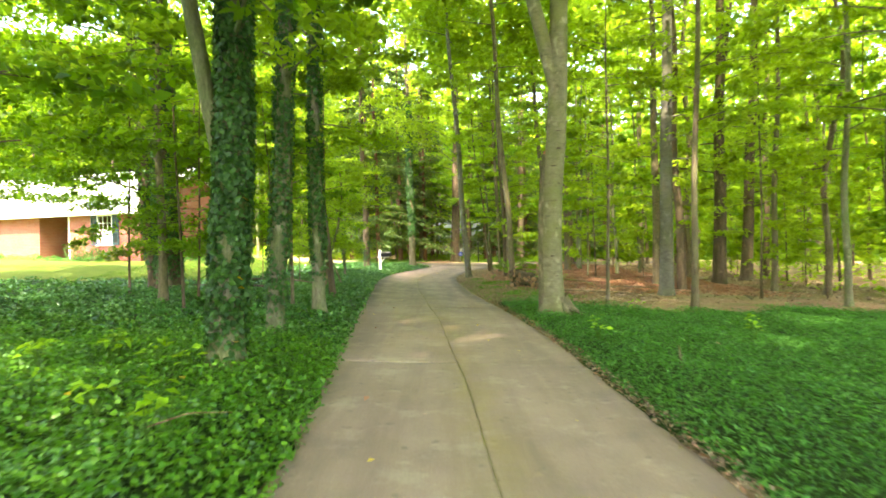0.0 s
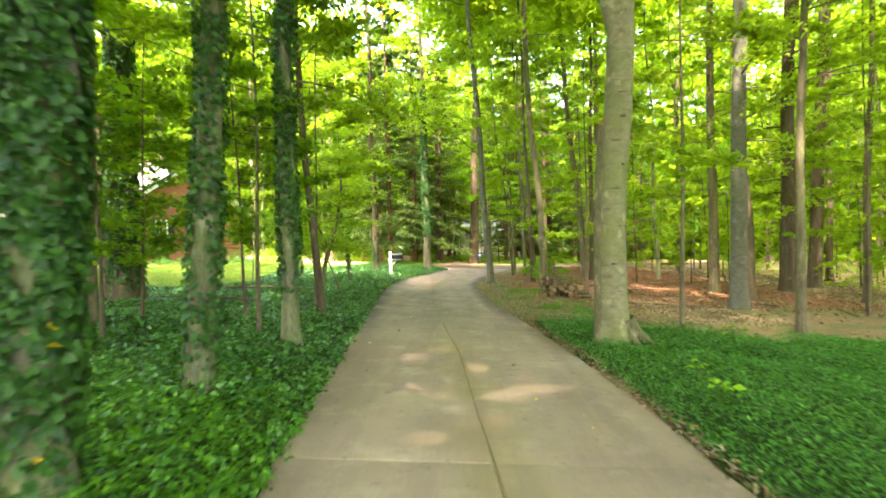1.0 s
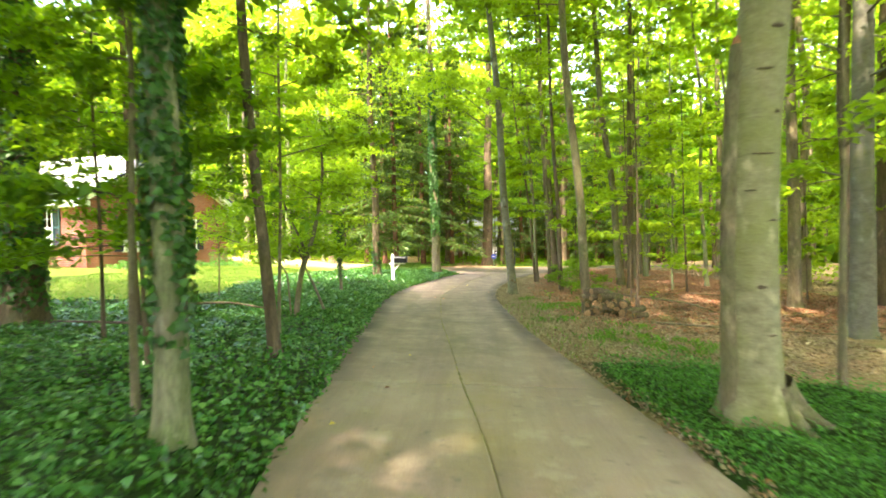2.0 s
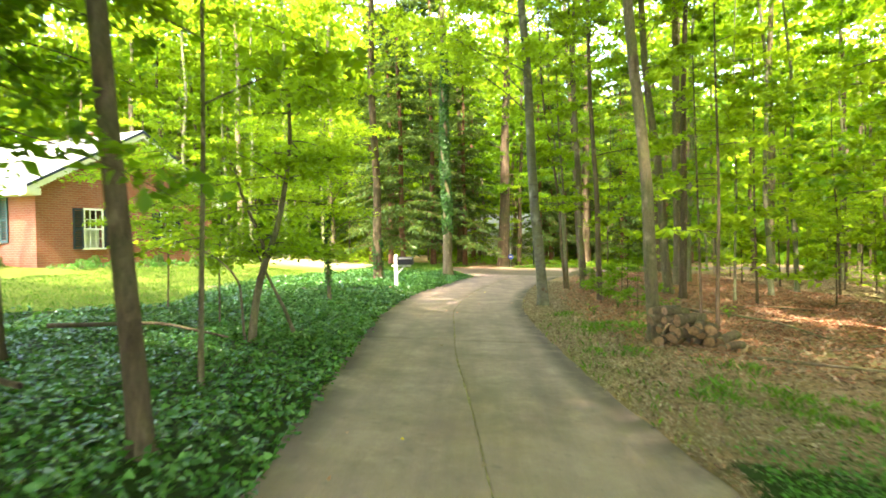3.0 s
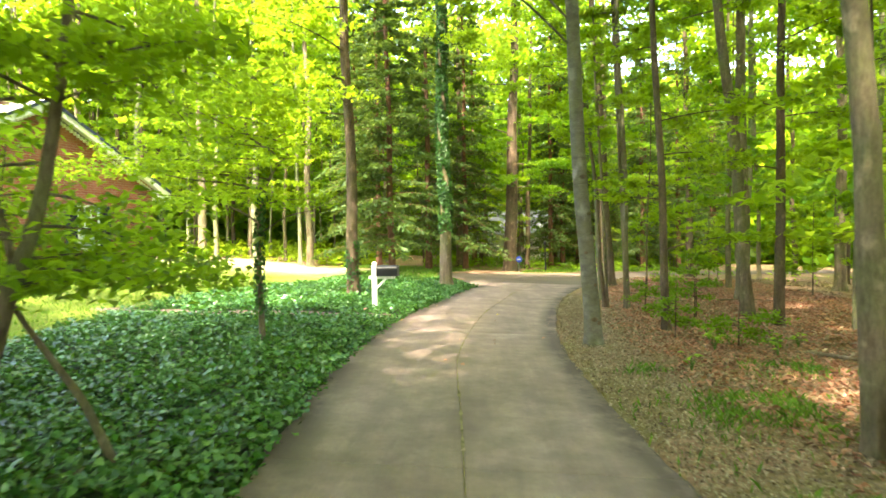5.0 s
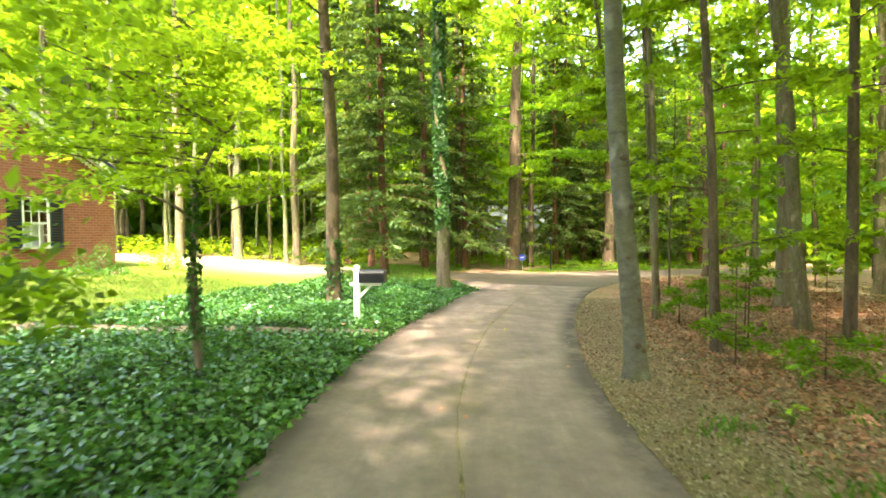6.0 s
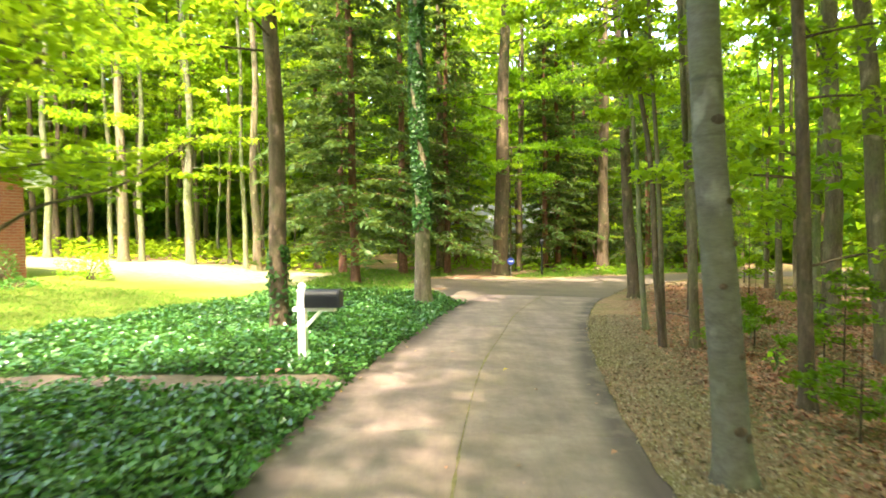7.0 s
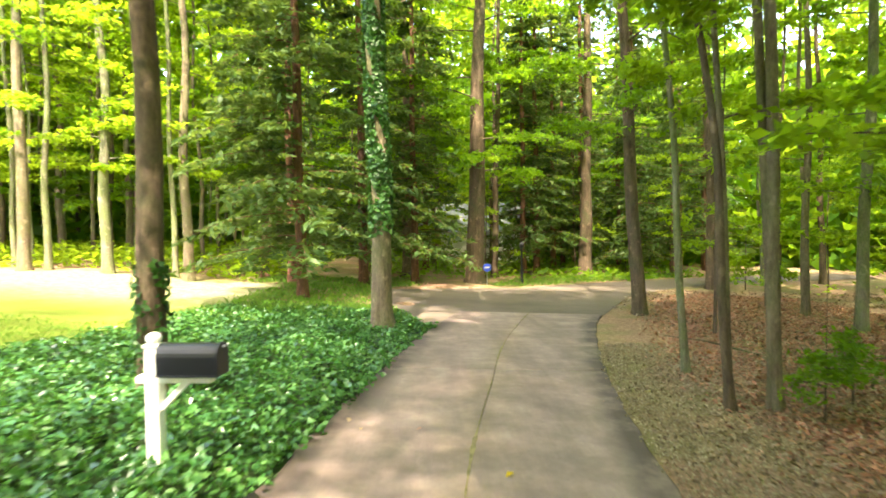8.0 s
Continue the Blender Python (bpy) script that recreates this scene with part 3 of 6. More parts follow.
    if ivy:
        v, q = ivy_on_trunk(rng, pts, rad, *ivy)
        part_mesh("climbing_ivy", mesh_of("climbing_ivy", v, q, LEAF_CLIMB), root, "climbing ivy with dark lobed leaves")
    return root


def conifer(x, y, r, height=17, low=1.6, reach=2.6, count=9000, lean=(0, 0), label="", group="conifers", base_bare=0.0):
    rng = np.random.default_rng(next(seeds))
    root = thing("conifer", (x, y, float(land(x, y))), label, "conifer", group)
    pts, rad = trunk_line(rng, r, lean, height, 0.04)
    v, q = tube(pts, rad, 10)
    part_mesh("trunk", mesh_of("trunk", v, q, BARK_PINE, True), root)
    P, D, lines = [], [], []
    whorls = 26
    for k in range(whorls):
        h = low + (height - low) * (k / whorls) ** 1.1
        for _ in range(5):
            az, L = rng.uniform(0, 6.28), reach * (1 - 0.75 * (h - low) / (height - low)) * rng.uniform(0.6, 1.1)
            out, side = np.array([np.cos(az), np.sin(az), 0]), np.array([-np.sin(az), np.cos(az), 0])
            s = np.linspace(0, 1, 5)
            hh = h + rng.uniform(-0.2, 0.2)
            line = spine_at(pts, np.full(5, hh)) + out * (L * s)[:, None] + np.array([0, 0, 1.0]) * (L * (0.12 * s - 0.32 * s * s))[:, None]
            lines.append(line)
            m = int(count / whorls / 5)
            t = rng.uniform(0.15, 1, m)
            w = rng.uniform(-1, 1, m) * 0.32 * L * (1.15 - t)
            base = np.stack([np.interp(t, s, line[:, c]) for c in range(3)], 1)
            P.append(base + side * w[:, None] + rng.normal(0, 0.04, (m, 3)) - np.array([0, 0, 1.0]) * (np.abs(w) * 0.25)[:, None])
            D.append(out * 0.8 + side * np.sign(w)[:, None] + np.array([0, 0, -0.3]))
    v, q = joined(limb_tubes(lines, 0.02))
    tagged(part_mesh("branchwork", mesh_of("branchwork", v, q, BARK_PINE, True), root), kind="stuff")
    v, q = leaf_quads(rng, np.concatenate(P), 0.30, 0.6, None, 0.34, 0.05, np.concatenate(D))
    part_mesh("needles", mesh_of("needles", v, q, LEAF_NEEDLE), root, "drooping dark green needle sprays")
    return root


# ---- unseen tall trees added round the start, whose crowns shade the driveway and verge ----
for k, (x, y) in enumerate([(-2.7, -0.8), (3.1, -1.6), (-2.6, -4.6), (3.3, -6.0), (-3.0, -8.8), (3.2, -10.5), (4.6, 2.2), (8.8, 5.5), (11.8, 7.5)]):
    tree(x, y, 0.17, (-0.03 * np.sign(x), 0), 17, (BARK_GREY, BARK_BROWN)[k % 2], (6, 11), 3.0, 10, 1000, 0.3, LEAF_CANOPY, None, 1800, "unseen tree added to cast shade near the start of the driveway", twiggy=True, segs=9)

# ---- house side, first stretch ----
IVY_LABEL = "tall trunk wrapped in climbing ivy beside the driveway"
tree(-2.28, 5.95, 0.165, (0.062, 0), 17, BARK_PALE, (3.2, 8), 3.0, 12, 4312, 0.171, LEAF_DARK, (0.05, 6.5, 11500, 0.062), 1900, IVY_LABEL, fork=(1.5, -0.165, 0.0, 0.085))
tree(-2.38, 8.05, 0.115, (0.07, 0), 16, BARK_PALE, (3.2, 8), 2.8, 13, 3600, 0.15, LEAF_UNDER, (0.1, 5.5, 3600, 0.06), 1200, "slender pale-barked tree with patchy ivy")
tree(-2.30, 10.55, 0.112, (0.012, 0), 17, BARK_PALE, (3.4, 9), 2.8, 14, 3900, 0.15, LEAF_UNDER, (0.6, 6.5, 4200, 0.066), 600, "pale-based tree with ivy around its middle")
tree(-2.62, 13.6, 0.072, (-0.085, 0), 15, BARK_BROWN, (3.0, 8), 2.4, 12, 3500, 0.144, LEAF_UNDER, None, 2100, "slim brown tree leaning away from the driveway", bend=(0.05, 0))
tree(-2.95, 11.2, 0.034, (0.003, 0), 6, BARK_GREY, (1.6, 5.5), 1.5, 12, 2156, 0.135, LEAF_DARK, None, 0, "thin grey sapling standing in ivy", "sapling", "saplings", segs=8)
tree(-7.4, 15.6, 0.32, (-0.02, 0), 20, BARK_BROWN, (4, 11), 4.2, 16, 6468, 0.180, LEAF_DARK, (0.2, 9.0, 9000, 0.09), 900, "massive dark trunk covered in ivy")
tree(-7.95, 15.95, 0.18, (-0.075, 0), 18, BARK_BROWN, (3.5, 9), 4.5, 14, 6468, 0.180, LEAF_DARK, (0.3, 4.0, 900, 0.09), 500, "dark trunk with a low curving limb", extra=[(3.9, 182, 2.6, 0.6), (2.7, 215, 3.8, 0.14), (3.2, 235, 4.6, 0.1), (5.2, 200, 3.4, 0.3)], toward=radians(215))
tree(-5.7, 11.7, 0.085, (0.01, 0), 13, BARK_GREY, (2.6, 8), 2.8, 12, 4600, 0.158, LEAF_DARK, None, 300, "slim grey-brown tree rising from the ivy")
# Added trees, trunks out of view; dark crowns deepen the shade on the left.
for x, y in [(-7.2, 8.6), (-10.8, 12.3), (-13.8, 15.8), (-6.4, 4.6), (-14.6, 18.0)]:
    tree(x, y, 0.16, (0.02, 0), 17, BARK_BROWN, (2.5, 7.0), 4.2, 18, 5000, 0.19, LEAF_DARK, None, 600, "added shade tree with dark leaves, trunk out of view", twiggy=True)
for k, (x, y) in enumerate([(-3.7, 12.7), (-4.7, 10.4), (-5.1, 14.1), (-7.2, 13.2), (-5.2, 12.2)]):
    tree(x, y, 0.028, (0.02 * (k - 2), 0), 4.6 + 0.5 * (k % 4), BARK_BROWN, (1.1, 4.2), 1.8, 16, 2600, 0.115, LEAF_DARK, None, 0, "leafy young tree with flat dark sprays", "sapling", "saplings", segs=8, rise=(-0.05, 0.12), twiggy=True)
tree(-3.26, 15.64, 0.029, (0.03, 0), 9, BARK_GREY, (2.8, 8), 1.9, 14, 3250, 0.135, LEAF_UNDER, None, 200, "straight thin brown sapling in the ivy bed", "sapling", "saplings", segs=8)
tree(-5.9, 16.2, 0.07, (-0.02, 0), 11, BARK_BROWN, (2.4, 8), 2.8, 14, 4000, 0.144, LEAF_UNDER, None, 300, "slender young tree in the ivy", top_leaf=0.36)


def shrub_tree(x, y, stems, sprays, label, leaf=0.10, ivy=False):
    """A small tree of several bowed stems; stems: base offset, heights and offsets along each stem."""
    rng = np.random.default_rng(next(seeds))
    root = thing("small_tree", (x, y, float(land(x, y))), label, "tree", "small trees in the ivy bed")
    P = []
    for k, (r, line) in enumerate(stems):
        ctrl = np.array(line, float)
        d = np.concatenate([[0], np.cumsum(np.linalg.norm(np.diff(ctrl, axis=0), axis=1))])
        s = np.linspace(0, d[-1], 16)
        pts = np.stack([np.interp(s, d, ctrl[:, c]) for c in range(3)], 1)
        pts[1:-1] = (pts[:-2] + 2 * pts[1:-1] + pts[2:]) / 4
        v, q = tube(pts, r * np.linspace(1, 0.35, 16), 9)
        part_mesh("stem", mesh_of("stem", v, q, BARK_GREY, True), root)
        if ivy and k == 0:
            h = rng.uniform(0.4, 2.2, 420)
            th = rng.uniform(0, 6.28, 420)
            out = np.stack([np.cos(th), np.sin(th), 0 * th], 1)
            base = np.stack([np.interp(h, pts[:, 2], pts[:, 0]), np.interp(h, pts[:, 2], pts[:, 1]), h], 1)
            v, q = ivy_leaves(rng, base + out * (r + rng.uniform(0, 0.04, 420))[:, None], 0.06, 0.5, out)
            part_mesh("climbing_ivy", mesh_of("climbing_ivy", v, q, LEAF_CLIMB), root, "climbing ivy with dark lobed leaves")
    lines = []
    for h, az, L, up, start in sprays:
        a = radians(az)
        s = np.linspace(0, 1, 8)
        l = np.array(start, float) + np.stack([np.cos(a) * L * s, np.sin(a) * L * s, up * L * s - 0.18 * L * s * s], 1)
        lines.append(l)
        m = int(170 * L)
        t, w = rng.uniform(0.12, 1, m), rng.normal(0, 0.26, m)
        base = np.stack([np.interp(t, s, l[:, c]) for c in range(3)], 1)
        side = np.array([-np.sin(a), np.cos(a), 0])
        P.append(base + side * (w * (0.5 + 0.5 * L * (1.1 - t)))[:, None] + rng.normal(0, 1, (m, 3)) * np.array([0.1, 0.1, 0.05]))
    for v, q in limb_tubes(lines, 0.012):
        part_mesh("limb", mesh_of("limb", v, q, BARK_GREY, True), root)
    v, q = leaf_quads(rng, np.concatenate(P), leaf, 0.5)
    part_mesh("crown", mesh_of("crown", v, q, LEAF_UNDER), root, "thin layers of bright green leaves")


def random_sprays(seed, n, h0, h1, l0, l1, foot):
    r = np.random.default_rng(seed)
    out = []
    for _ in range(n):
        h = r.uniform(h0, h1)
        az = r.uniform(0, 360)
        reach = r.uniform(l0, l1) * (0.45 if math.cos(radians(az)) > 0.2 else 1.0)
        out.append((h, az, reach, r.uniform(-0.05, 0.3), foot(h)))
    return out


shrub_tree(-3.75, 18.1, [(0.06, [(0, 0, -0.1), (0.12, 0, 0.8), (0.42, 0.1, 1.7), (0.58, 0.1, 2.6), (0.60, 0.15, 3.0), (0.52, 0.3, 3.6)]),
                         (0.04, [(0.03, 0.05, -0.1), (0.05, 0.1, 0.7), (0.2, 0.2, 1.3), (-0.25, 0.4, 2.1), (-0.5, 0.5, 3.0)]),
                         (0.022, [(-0.1, 0.05, -0.1), (-0.16, 0.05, 0.9), (-0.5, 0, 1.25), (-1.3, -0.3, 1.6)]),
                         (0.035, [(0.45, 0.7, -0.1), (0.3, 0.6, 0.4), (0.12, 0.3, 1.0), (0.05, 0.1, 1.4)])],
           random_sprays(5, 30, 1.2, 4.2, 1.1, 2.9, lambda h: (0.12 + 0.24 * (h - 0.8), 0.1, h))
           + [(h, az, L, up, (0.12 + 0.24 * (h - 0.8), 0.1, h)) for h, az, L, up in [(1.4, 84, 2.2, 0.08), (1.6, 97, 2.5, 0.04), (1.25, 74, 1.9, 0.1), (1.8, 104, 2.5, 0.05), (1.5, 118, 2.4, 0.0), (1.3, 135, 2.2, 0.05)]], "small multi-stemmed tree with bowed grey stems")
shrub_tree(-4.0, 23.4, [(0.05, [(0, 0, -0.1), (-0.03, 0, 0.9), (-0.03, 0, 1.7), (0.02, 0, 2.1), (0.12, 0, 2.4), (0.34, 0, 2.68), (0.46, 0.05, 2.8)]),
                        (0.02, [(-0.03, 0, 1.75), (-0.3, -0.05, 1.95), (-0.9, -0.15, 2.15), (-1.7, -0.3, 2.2)]),
                        (0.018, [(0.05, 0, 2.25), (-0.4, -0.1, 2.35), (-1.0, -0.2, 2.4), (-1.8, -0.4, 2.6)]),
                        (0.02, [(0.36, 0.02, 2.7), (0.0, -0.1, 2.95), (-0.6, -0.3, 3.3), (-1.3, -0.5, 3.6)]),
                        (0.014, [(0.0, 0, 1.6), (0.35, 0.1, 1.85), (0.8, 0.2, 1.95), (1.4, 0.3, 2.35)])],
           random_sprays(6, 26, 2.0, 4.0, 1.1, 2.7, lambda h: (min(0.4, max(-0.02, 0.4 * (h - 2))) - (0.5 if h > 3.2 else 0), 0, h))
           + [(h, az, L, up, (-0.02, 0, h)) for h, az, L, up in [(2.4, 212, 2.6, 0.15), (2.6, 195, 3.0, 0.15), (2.7, 160, 2.6, 0.15)]], "small curved tree with ivy-clad stem and flat sprays", ivy=True)
shrub_tree(-6.6, 21.0, [(0.02, [(0, 0, -0.1), (0.05, 0, 1.2), (-0.1, 0.1, 2.6), (0.1, 0.1, 3.6)])],
           random_sprays(7, 16, 1.6, 3.6, 0.9, 2.0, lambda h: (0, 0, h)), "thin young tree with airy leaf layers at the lawn edge")
shrub_tree(-4.9, 19.6, [(0.018, [(0, 0, -0.1), (0.02, 0, 1.3), (0.08, 0.1, 2.4)])],
           random_sprays(8, 8, 1.6, 2.6, 0.7, 1.5, lambda h: (0, 0, h)), "thin young tree with airy leaf layers at the lawn edge")

tree(-3.88, 29.2, 0.148, (-0.012, 0), 18, BARK_BROWN, (4.2, 11), 3.0, 13, 4750, 0.158, LEAF_UNDER, (0.1, 1.4, 380, 0.075), 500, "straight brown trunk with ivy at its foot near the mailbox", toward=radians(200))
tree(-1.82, 34.0, 0.195, (-0.006, 0), 18, BARK_GREY, (7.5, 13), 3.0, 12, 4375, 0.171, LEAF_CANOPY, (1.7, 9.5, 7500, 0.10), 900, "pale trunk with dense ivy above a bare foot")
conifer(-4.3, 38.6, 0.15, 17, 1.5, 3.4, 15000, (-0.01, 0), "tall conifer with reddish trunk and drooping sprays")
conifer(-3.2, 43.5, 0.17, 16, 1.6, 3.0, 9000, (0, 0), "dark conifer at the back of the clearing")
conifer(-7.2, 45.5, 0.15, 15, 2.2, 2.8, 7000, (0, 0), "dark conifer at the back of the clearing")
conifer(4.6, 52.0, 0.17, 17, 1.8, 3.0, 8000, (0, 0), "dark conifer at the back of the clearing")
conifer(8.0, 56.0, 0.2, 18, 1.6, 3.2, 8000, (0, 0), "dark conifer at the back of the clearing")
conifer(-1.0, 53.0, 0.18, 17, 2.0, 3.0, 8000, (0, 0), "dark conifer at the back of the clearing")

for k, (x, y) in enumerate([(-1.4, 44.8), (3.7, 50.6), (6.0, 54.5), (-5.6, 43.0), (9.8, 52.8), (4.8, 57.0), (-3.2, 57.5), (7.6, 59.0), (11.2, 57.0), (-3.0, 50.5)]):
    conifer(x, y, 0.15, 15 + k % 3, 1.2, 3.0, 6500, (0, 0), "dark conifer at the back of the clearing")
for k, (x, y) in enumerate([(12.6, 54.4), (14.6, 58.0), (11.8, 61.0), (16.4, 58.5), (9.2, 62.5), (18.0, 62.0)]):
    conifer(x, y, 0.16, 17 + k % 3, 1.6, 3.4, 6000, (0, 0), "tall dark conifer beyond the road")

# ---- woods side ----
for k, (x, y, h) in enumerate([(3.5, 26.6, 1.6), (3.9, 27.6, 1.2), (3.2, 28.9, 0.8), (3.95, 29.5, 0.9), (2.6, 25.0, 0.7), (3.3, 24.2, 0.6)]):
    tree(x, y, 0.012, (0.03, 0.02), h, BARK_BROWN, (h * 0.35, h * 0.95), 0.55, 9, 320, 0.085, LEAF_DARK, None, 0, "small green tree seedling in the leaf litter", "seedling", "seedlings", segs=6, rise=(0.0, 0.2), twiggy=True, wobble=0.02)
BEECH = tree(2.20, 11.75, 0.232, (0.0, 0), 19, BARK_BEECH, (8, 13), 3.6, 12, 2600, 0.19, LEAF_CANOPY, None, 700, "large smooth grey beech forking above head height", "beech_tree", fork=(4.4, -0.24, 0.0, 0.15), segs=20, wobble=0.0, spine=[(0, 0), (1.1, -0.02), (2.2, 0.0), (3.0, 0.08), (3.7, 0.17), (4.7, 0.22), (6.4, 0.27), (19, 0.9)])
for az, reach, thick in [(-12, 0.60, 0.10), (-50, 0.46, 0.09)]:
    s = np.linspace(0, 1, 8)
    c, d = math.cos(radians(az)), math.sin(radians(az))
    out = 0.20 + (reach - 0.20) * s
    v, q = tube(np.stack([c * out, d * out + 0.04 * np.sin(5 * s), 0.30 * (1 - s) ** 2 - 0.09 * s + 0.02], 1), thick * np.linspace(1.1, 0.5, 8), 9)
    part_mesh("root", mesh_of("root", v, q, BARK_GREY, True), BEECH, "dark mossy flared root")
for h, az, wide, tall in [(2.95, -100, 0.07, 0.012), (2.25, -88, 0.10, 0.008), (1.15, -92, 0.045, 0.022), (3.3, -80, 0.06, 0.02), (0.75, -75, 0.05, 0.010), (1.7, -65, 0.04, 0.009), (1.95, -115, 0.05, 0.008), (2.6, -60, 0.03, 0.018), (3.65, -95, 0.08, 0.010)]:
    bm = bmesh.new()
    made = bmesh.ops.create_icosphere(bm, subdivisions=2, radius=1.0)["verts"]
    shift = float(np.interp(h, [0, 1.1, 2.2, 3.0, 3.7], [0, -0.02, 0.0, 0.08, 0.17]))
    r_here = 0.232 * (1 - 0.72 * h / 19) + 0.022 * math.exp(-h / 0.7)
    c, d = math.cos(radians(az)), math.sin(radians(az))
    bmesh.ops.transform(bm, matrix=Matrix.Translation((shift + c * r_here, d * r_here, h)) @ Matrix.Rotation(radians(az), 4, "Z") @ Matrix.Diagonal((0.012, wide, tall, 1)), verts=made)
    part("scar", bm, BARK_BROWN, BEECH, "dark crease in the smooth bark", True)
stub_line = np.array([(-0.15, -0.03, -0.15), (-0.17, -0.03, 0.8), (-0.165, -0.03, 1.8), (-0.12, -0.02, 2.7), (-0.075, -0.01, 3.2)])
v, q = tube(stub_line, [0.15, 0.11, 0.10, 0.09, 0.075], 12)
dead = part_mesh("dead_stem", mesh_of("dead_stem", v, q, BARK_GREY, True), BEECH, "broken dead stem against the trunk")
jag = np.array([[1.0] * 9, [0.85, 1.0, 0.7, 0.95, 0.8, 1.0, 0.75, 0.9, 0.8], [0.3, 0.9, 0.2, 0.5, 0.3, 0.8, 0.2, 0.6, 0.3], [0.02] * 9])
v, q = tube([(-0.077, -0.01, 3.17), (-0.073, -0.01, 3.22), (-0.066, -0.01, 3.28), (-0.062, -0.01, 3.31)], [0.076, 0.072, 0.066, 0.055], 9, jag)
part_mesh("broken_top", mesh_of("broken_top", v, q, PALE_BREAK), dead, "reddish splintered break")
tree(6.55, 17.0, 0.20, (0.02, 0), 19, BARK_SMOOTH, (3.5, 10), 3.2, 14, 3200, 0.158, LEAF_CANOPY, None, 180, "tall smooth grey trunk in leaf litter")
tree(8.09, 21.9, 0.16, (0.001, 0), 18, BARK_GREY, (3, 10), 3.0, 14, 3360, 0.158, LEAF_CANOPY, None, 150, "tall grey trunk in the woods")
tree(5.55, 12.8, 0.076, (0.027, 0), 15, BARK_GREY, (4, 10), 2.3, 13, 2560, 0.144, LEAF_CANOPY, None, 75, "slender grey-brown trunk at the edge of the ground cover")
tree(3.65, 12.9, 0.042, (0.018, 0), 7, BARK_GREY, (2.0, 6), 1.6, 11, 1875, 0.135, LEAF_UNDER, None, 0, "thin grey sapling behind the beech", "sapling", "saplings", segs=8)
tree(10.7, 22.4, 0.25, (0.02, 0), 20, BARK_BROWN, (3, 10), 3.4, 15, 3600, 0.171, LEAF_CANOPY, None, 180, "dark tall trunk that forks high up", fork=(7.0, 0.12, 0, 0.12))
tree(13.0, 24.8, 0.24, (0.05, 0), 20, BARK_BROWN, (3, 10), 3.4, 15, 3600, 0.171, LEAF_CANOPY, None, 180, "dark tall trunk in the woods")
tree(10.7, 18.7, 0.10, (0.03, 0), 16, BARK_GREY, (3, 10), 2.6, 13, 2880, 0.158, LEAF_CANOPY, None, 90, "slender grey trunk in the woods")
tree(11.9, 17.9, 0.10, (0.05, 0), 16, BARK_GREY, (3.5, 10), 2.6, 13, 2880, 0.158, LEAF_CANOPY, None, 90, "slender leaning trunk in the woods", wobble=0.25)
tree(9.8, 14.0, 0.085, (0.007, 0), 15, BARK_PALE, (3.5, 9), 2.6, 13, 2880, 0.158, LEAF_CANOPY, None, 90, "slender pale trunk beyond the ground cover", wobble=0.2)
tree(9.4, 12.0, 0.13, (0.0, 0), 16, BARK_GREY, (4, 9), 2.8, 12, 2560, 0.158, LEAF_CANOPY, None, 90, "grey trunk beyond the ground cover")
# The extra high limbs are added above the view to shade the driveway.
tree(2.36, 19.6, 0.102, (-0.06, -0.004), 18, BARK_GREY, (6.5, 13), 3.2, 15, 5000, 0.17, LEAF_CANOPY, None, 2300, "leaning grey-brown trunk behind the stacked logs", wobble=0.08, extra=[(10.4, 172, 4.8, 0.22), (11.0, 196, 5.2, 0.2), (11.6, 182, 5.6, 0.2), (12.2, 214, 5.4, 0.2), (12.8, 204, 4.4, 0.25), (13.3, 230, 5.6, 0.2), (10.7, 224, 5.0, 0.2), (13.8, 188, 5.0, 0.2)])
tree(5.40, 28.5, 0.14, (-0.085, -0.005), 18, BARK_GREY, (6, 12), 3.0, 12, 2200, 0.158, LEAF_CANOPY, None, 150, "leaning grey trunk with flared roots in leaf litter", wobble=0.12)
KNOTTED = tree(1.04, 24.05, 0.125, (-0.06, -0.003), 18, BARK_SMOOTH, (5.2, 12), 3.2, 13, 3300, 0.15, LEAF_CANOPY, None, 2000, "smooth grey trunk with dark knots at the driveway edge", extra=[(5.0, 195, 3.4, 0.42), (4.6, 205, 3.0, 0.35), (5.6, 170, 3.2, 0.3)])
for h, az, size in [(2.62, -95, 0.05), (2.05, -70, 0.035), (1.45, -110, 0.03), (0.95, -60, 0.035), (0.42, -85, 0.05), (0.36, -50, 0.045), (3.6, -80, 0.04), (1.75, -60, 0.028)]:
    bm = bmesh.new()
    made = bmesh.ops.create_icosphere(bm, subdivisions=2, radius=1.0)["verts"]
    r_here = 0.125 * (1 - 0.72 * h / 18) + 0.010
    c, s = math.cos(radians(az)), math.sin(radians(az))
    place = Matrix.Translation((-0.06 * h + c * r_here, -0.003 * h + s * r_here, h)) @ Matrix.Rotation(radians(az), 4, "Z") @ Matrix.Diagonal((0.012, size, size * 0.75, 1))
    bmesh.ops.transform(bm, matrix=place, verts=made)
    part("knot", bm, BARK_BROWN, KNOTTED, "dark branch scar", True)
tree(2.80, 26.1, 0.078, (-0.03, 0), 14, BARK_BROWN, (1.2, 9), 1.9, 16, 3750, 0.135, LEAF_UNDER, None, 600, "slim brown tree with low leafy twigs")
# Pale bark puts the sun on this stem into its colour.
tree(6.7, 26.85, 0.04, (0.01, 0), 10, BARK_PALE, (3.2, 9), 1.8, 10, 1500, 0.14, LEAF_UNDER, None, 0, "thin sapling with pale bark standing for sunlight", "sapling", "saplings", segs=8)
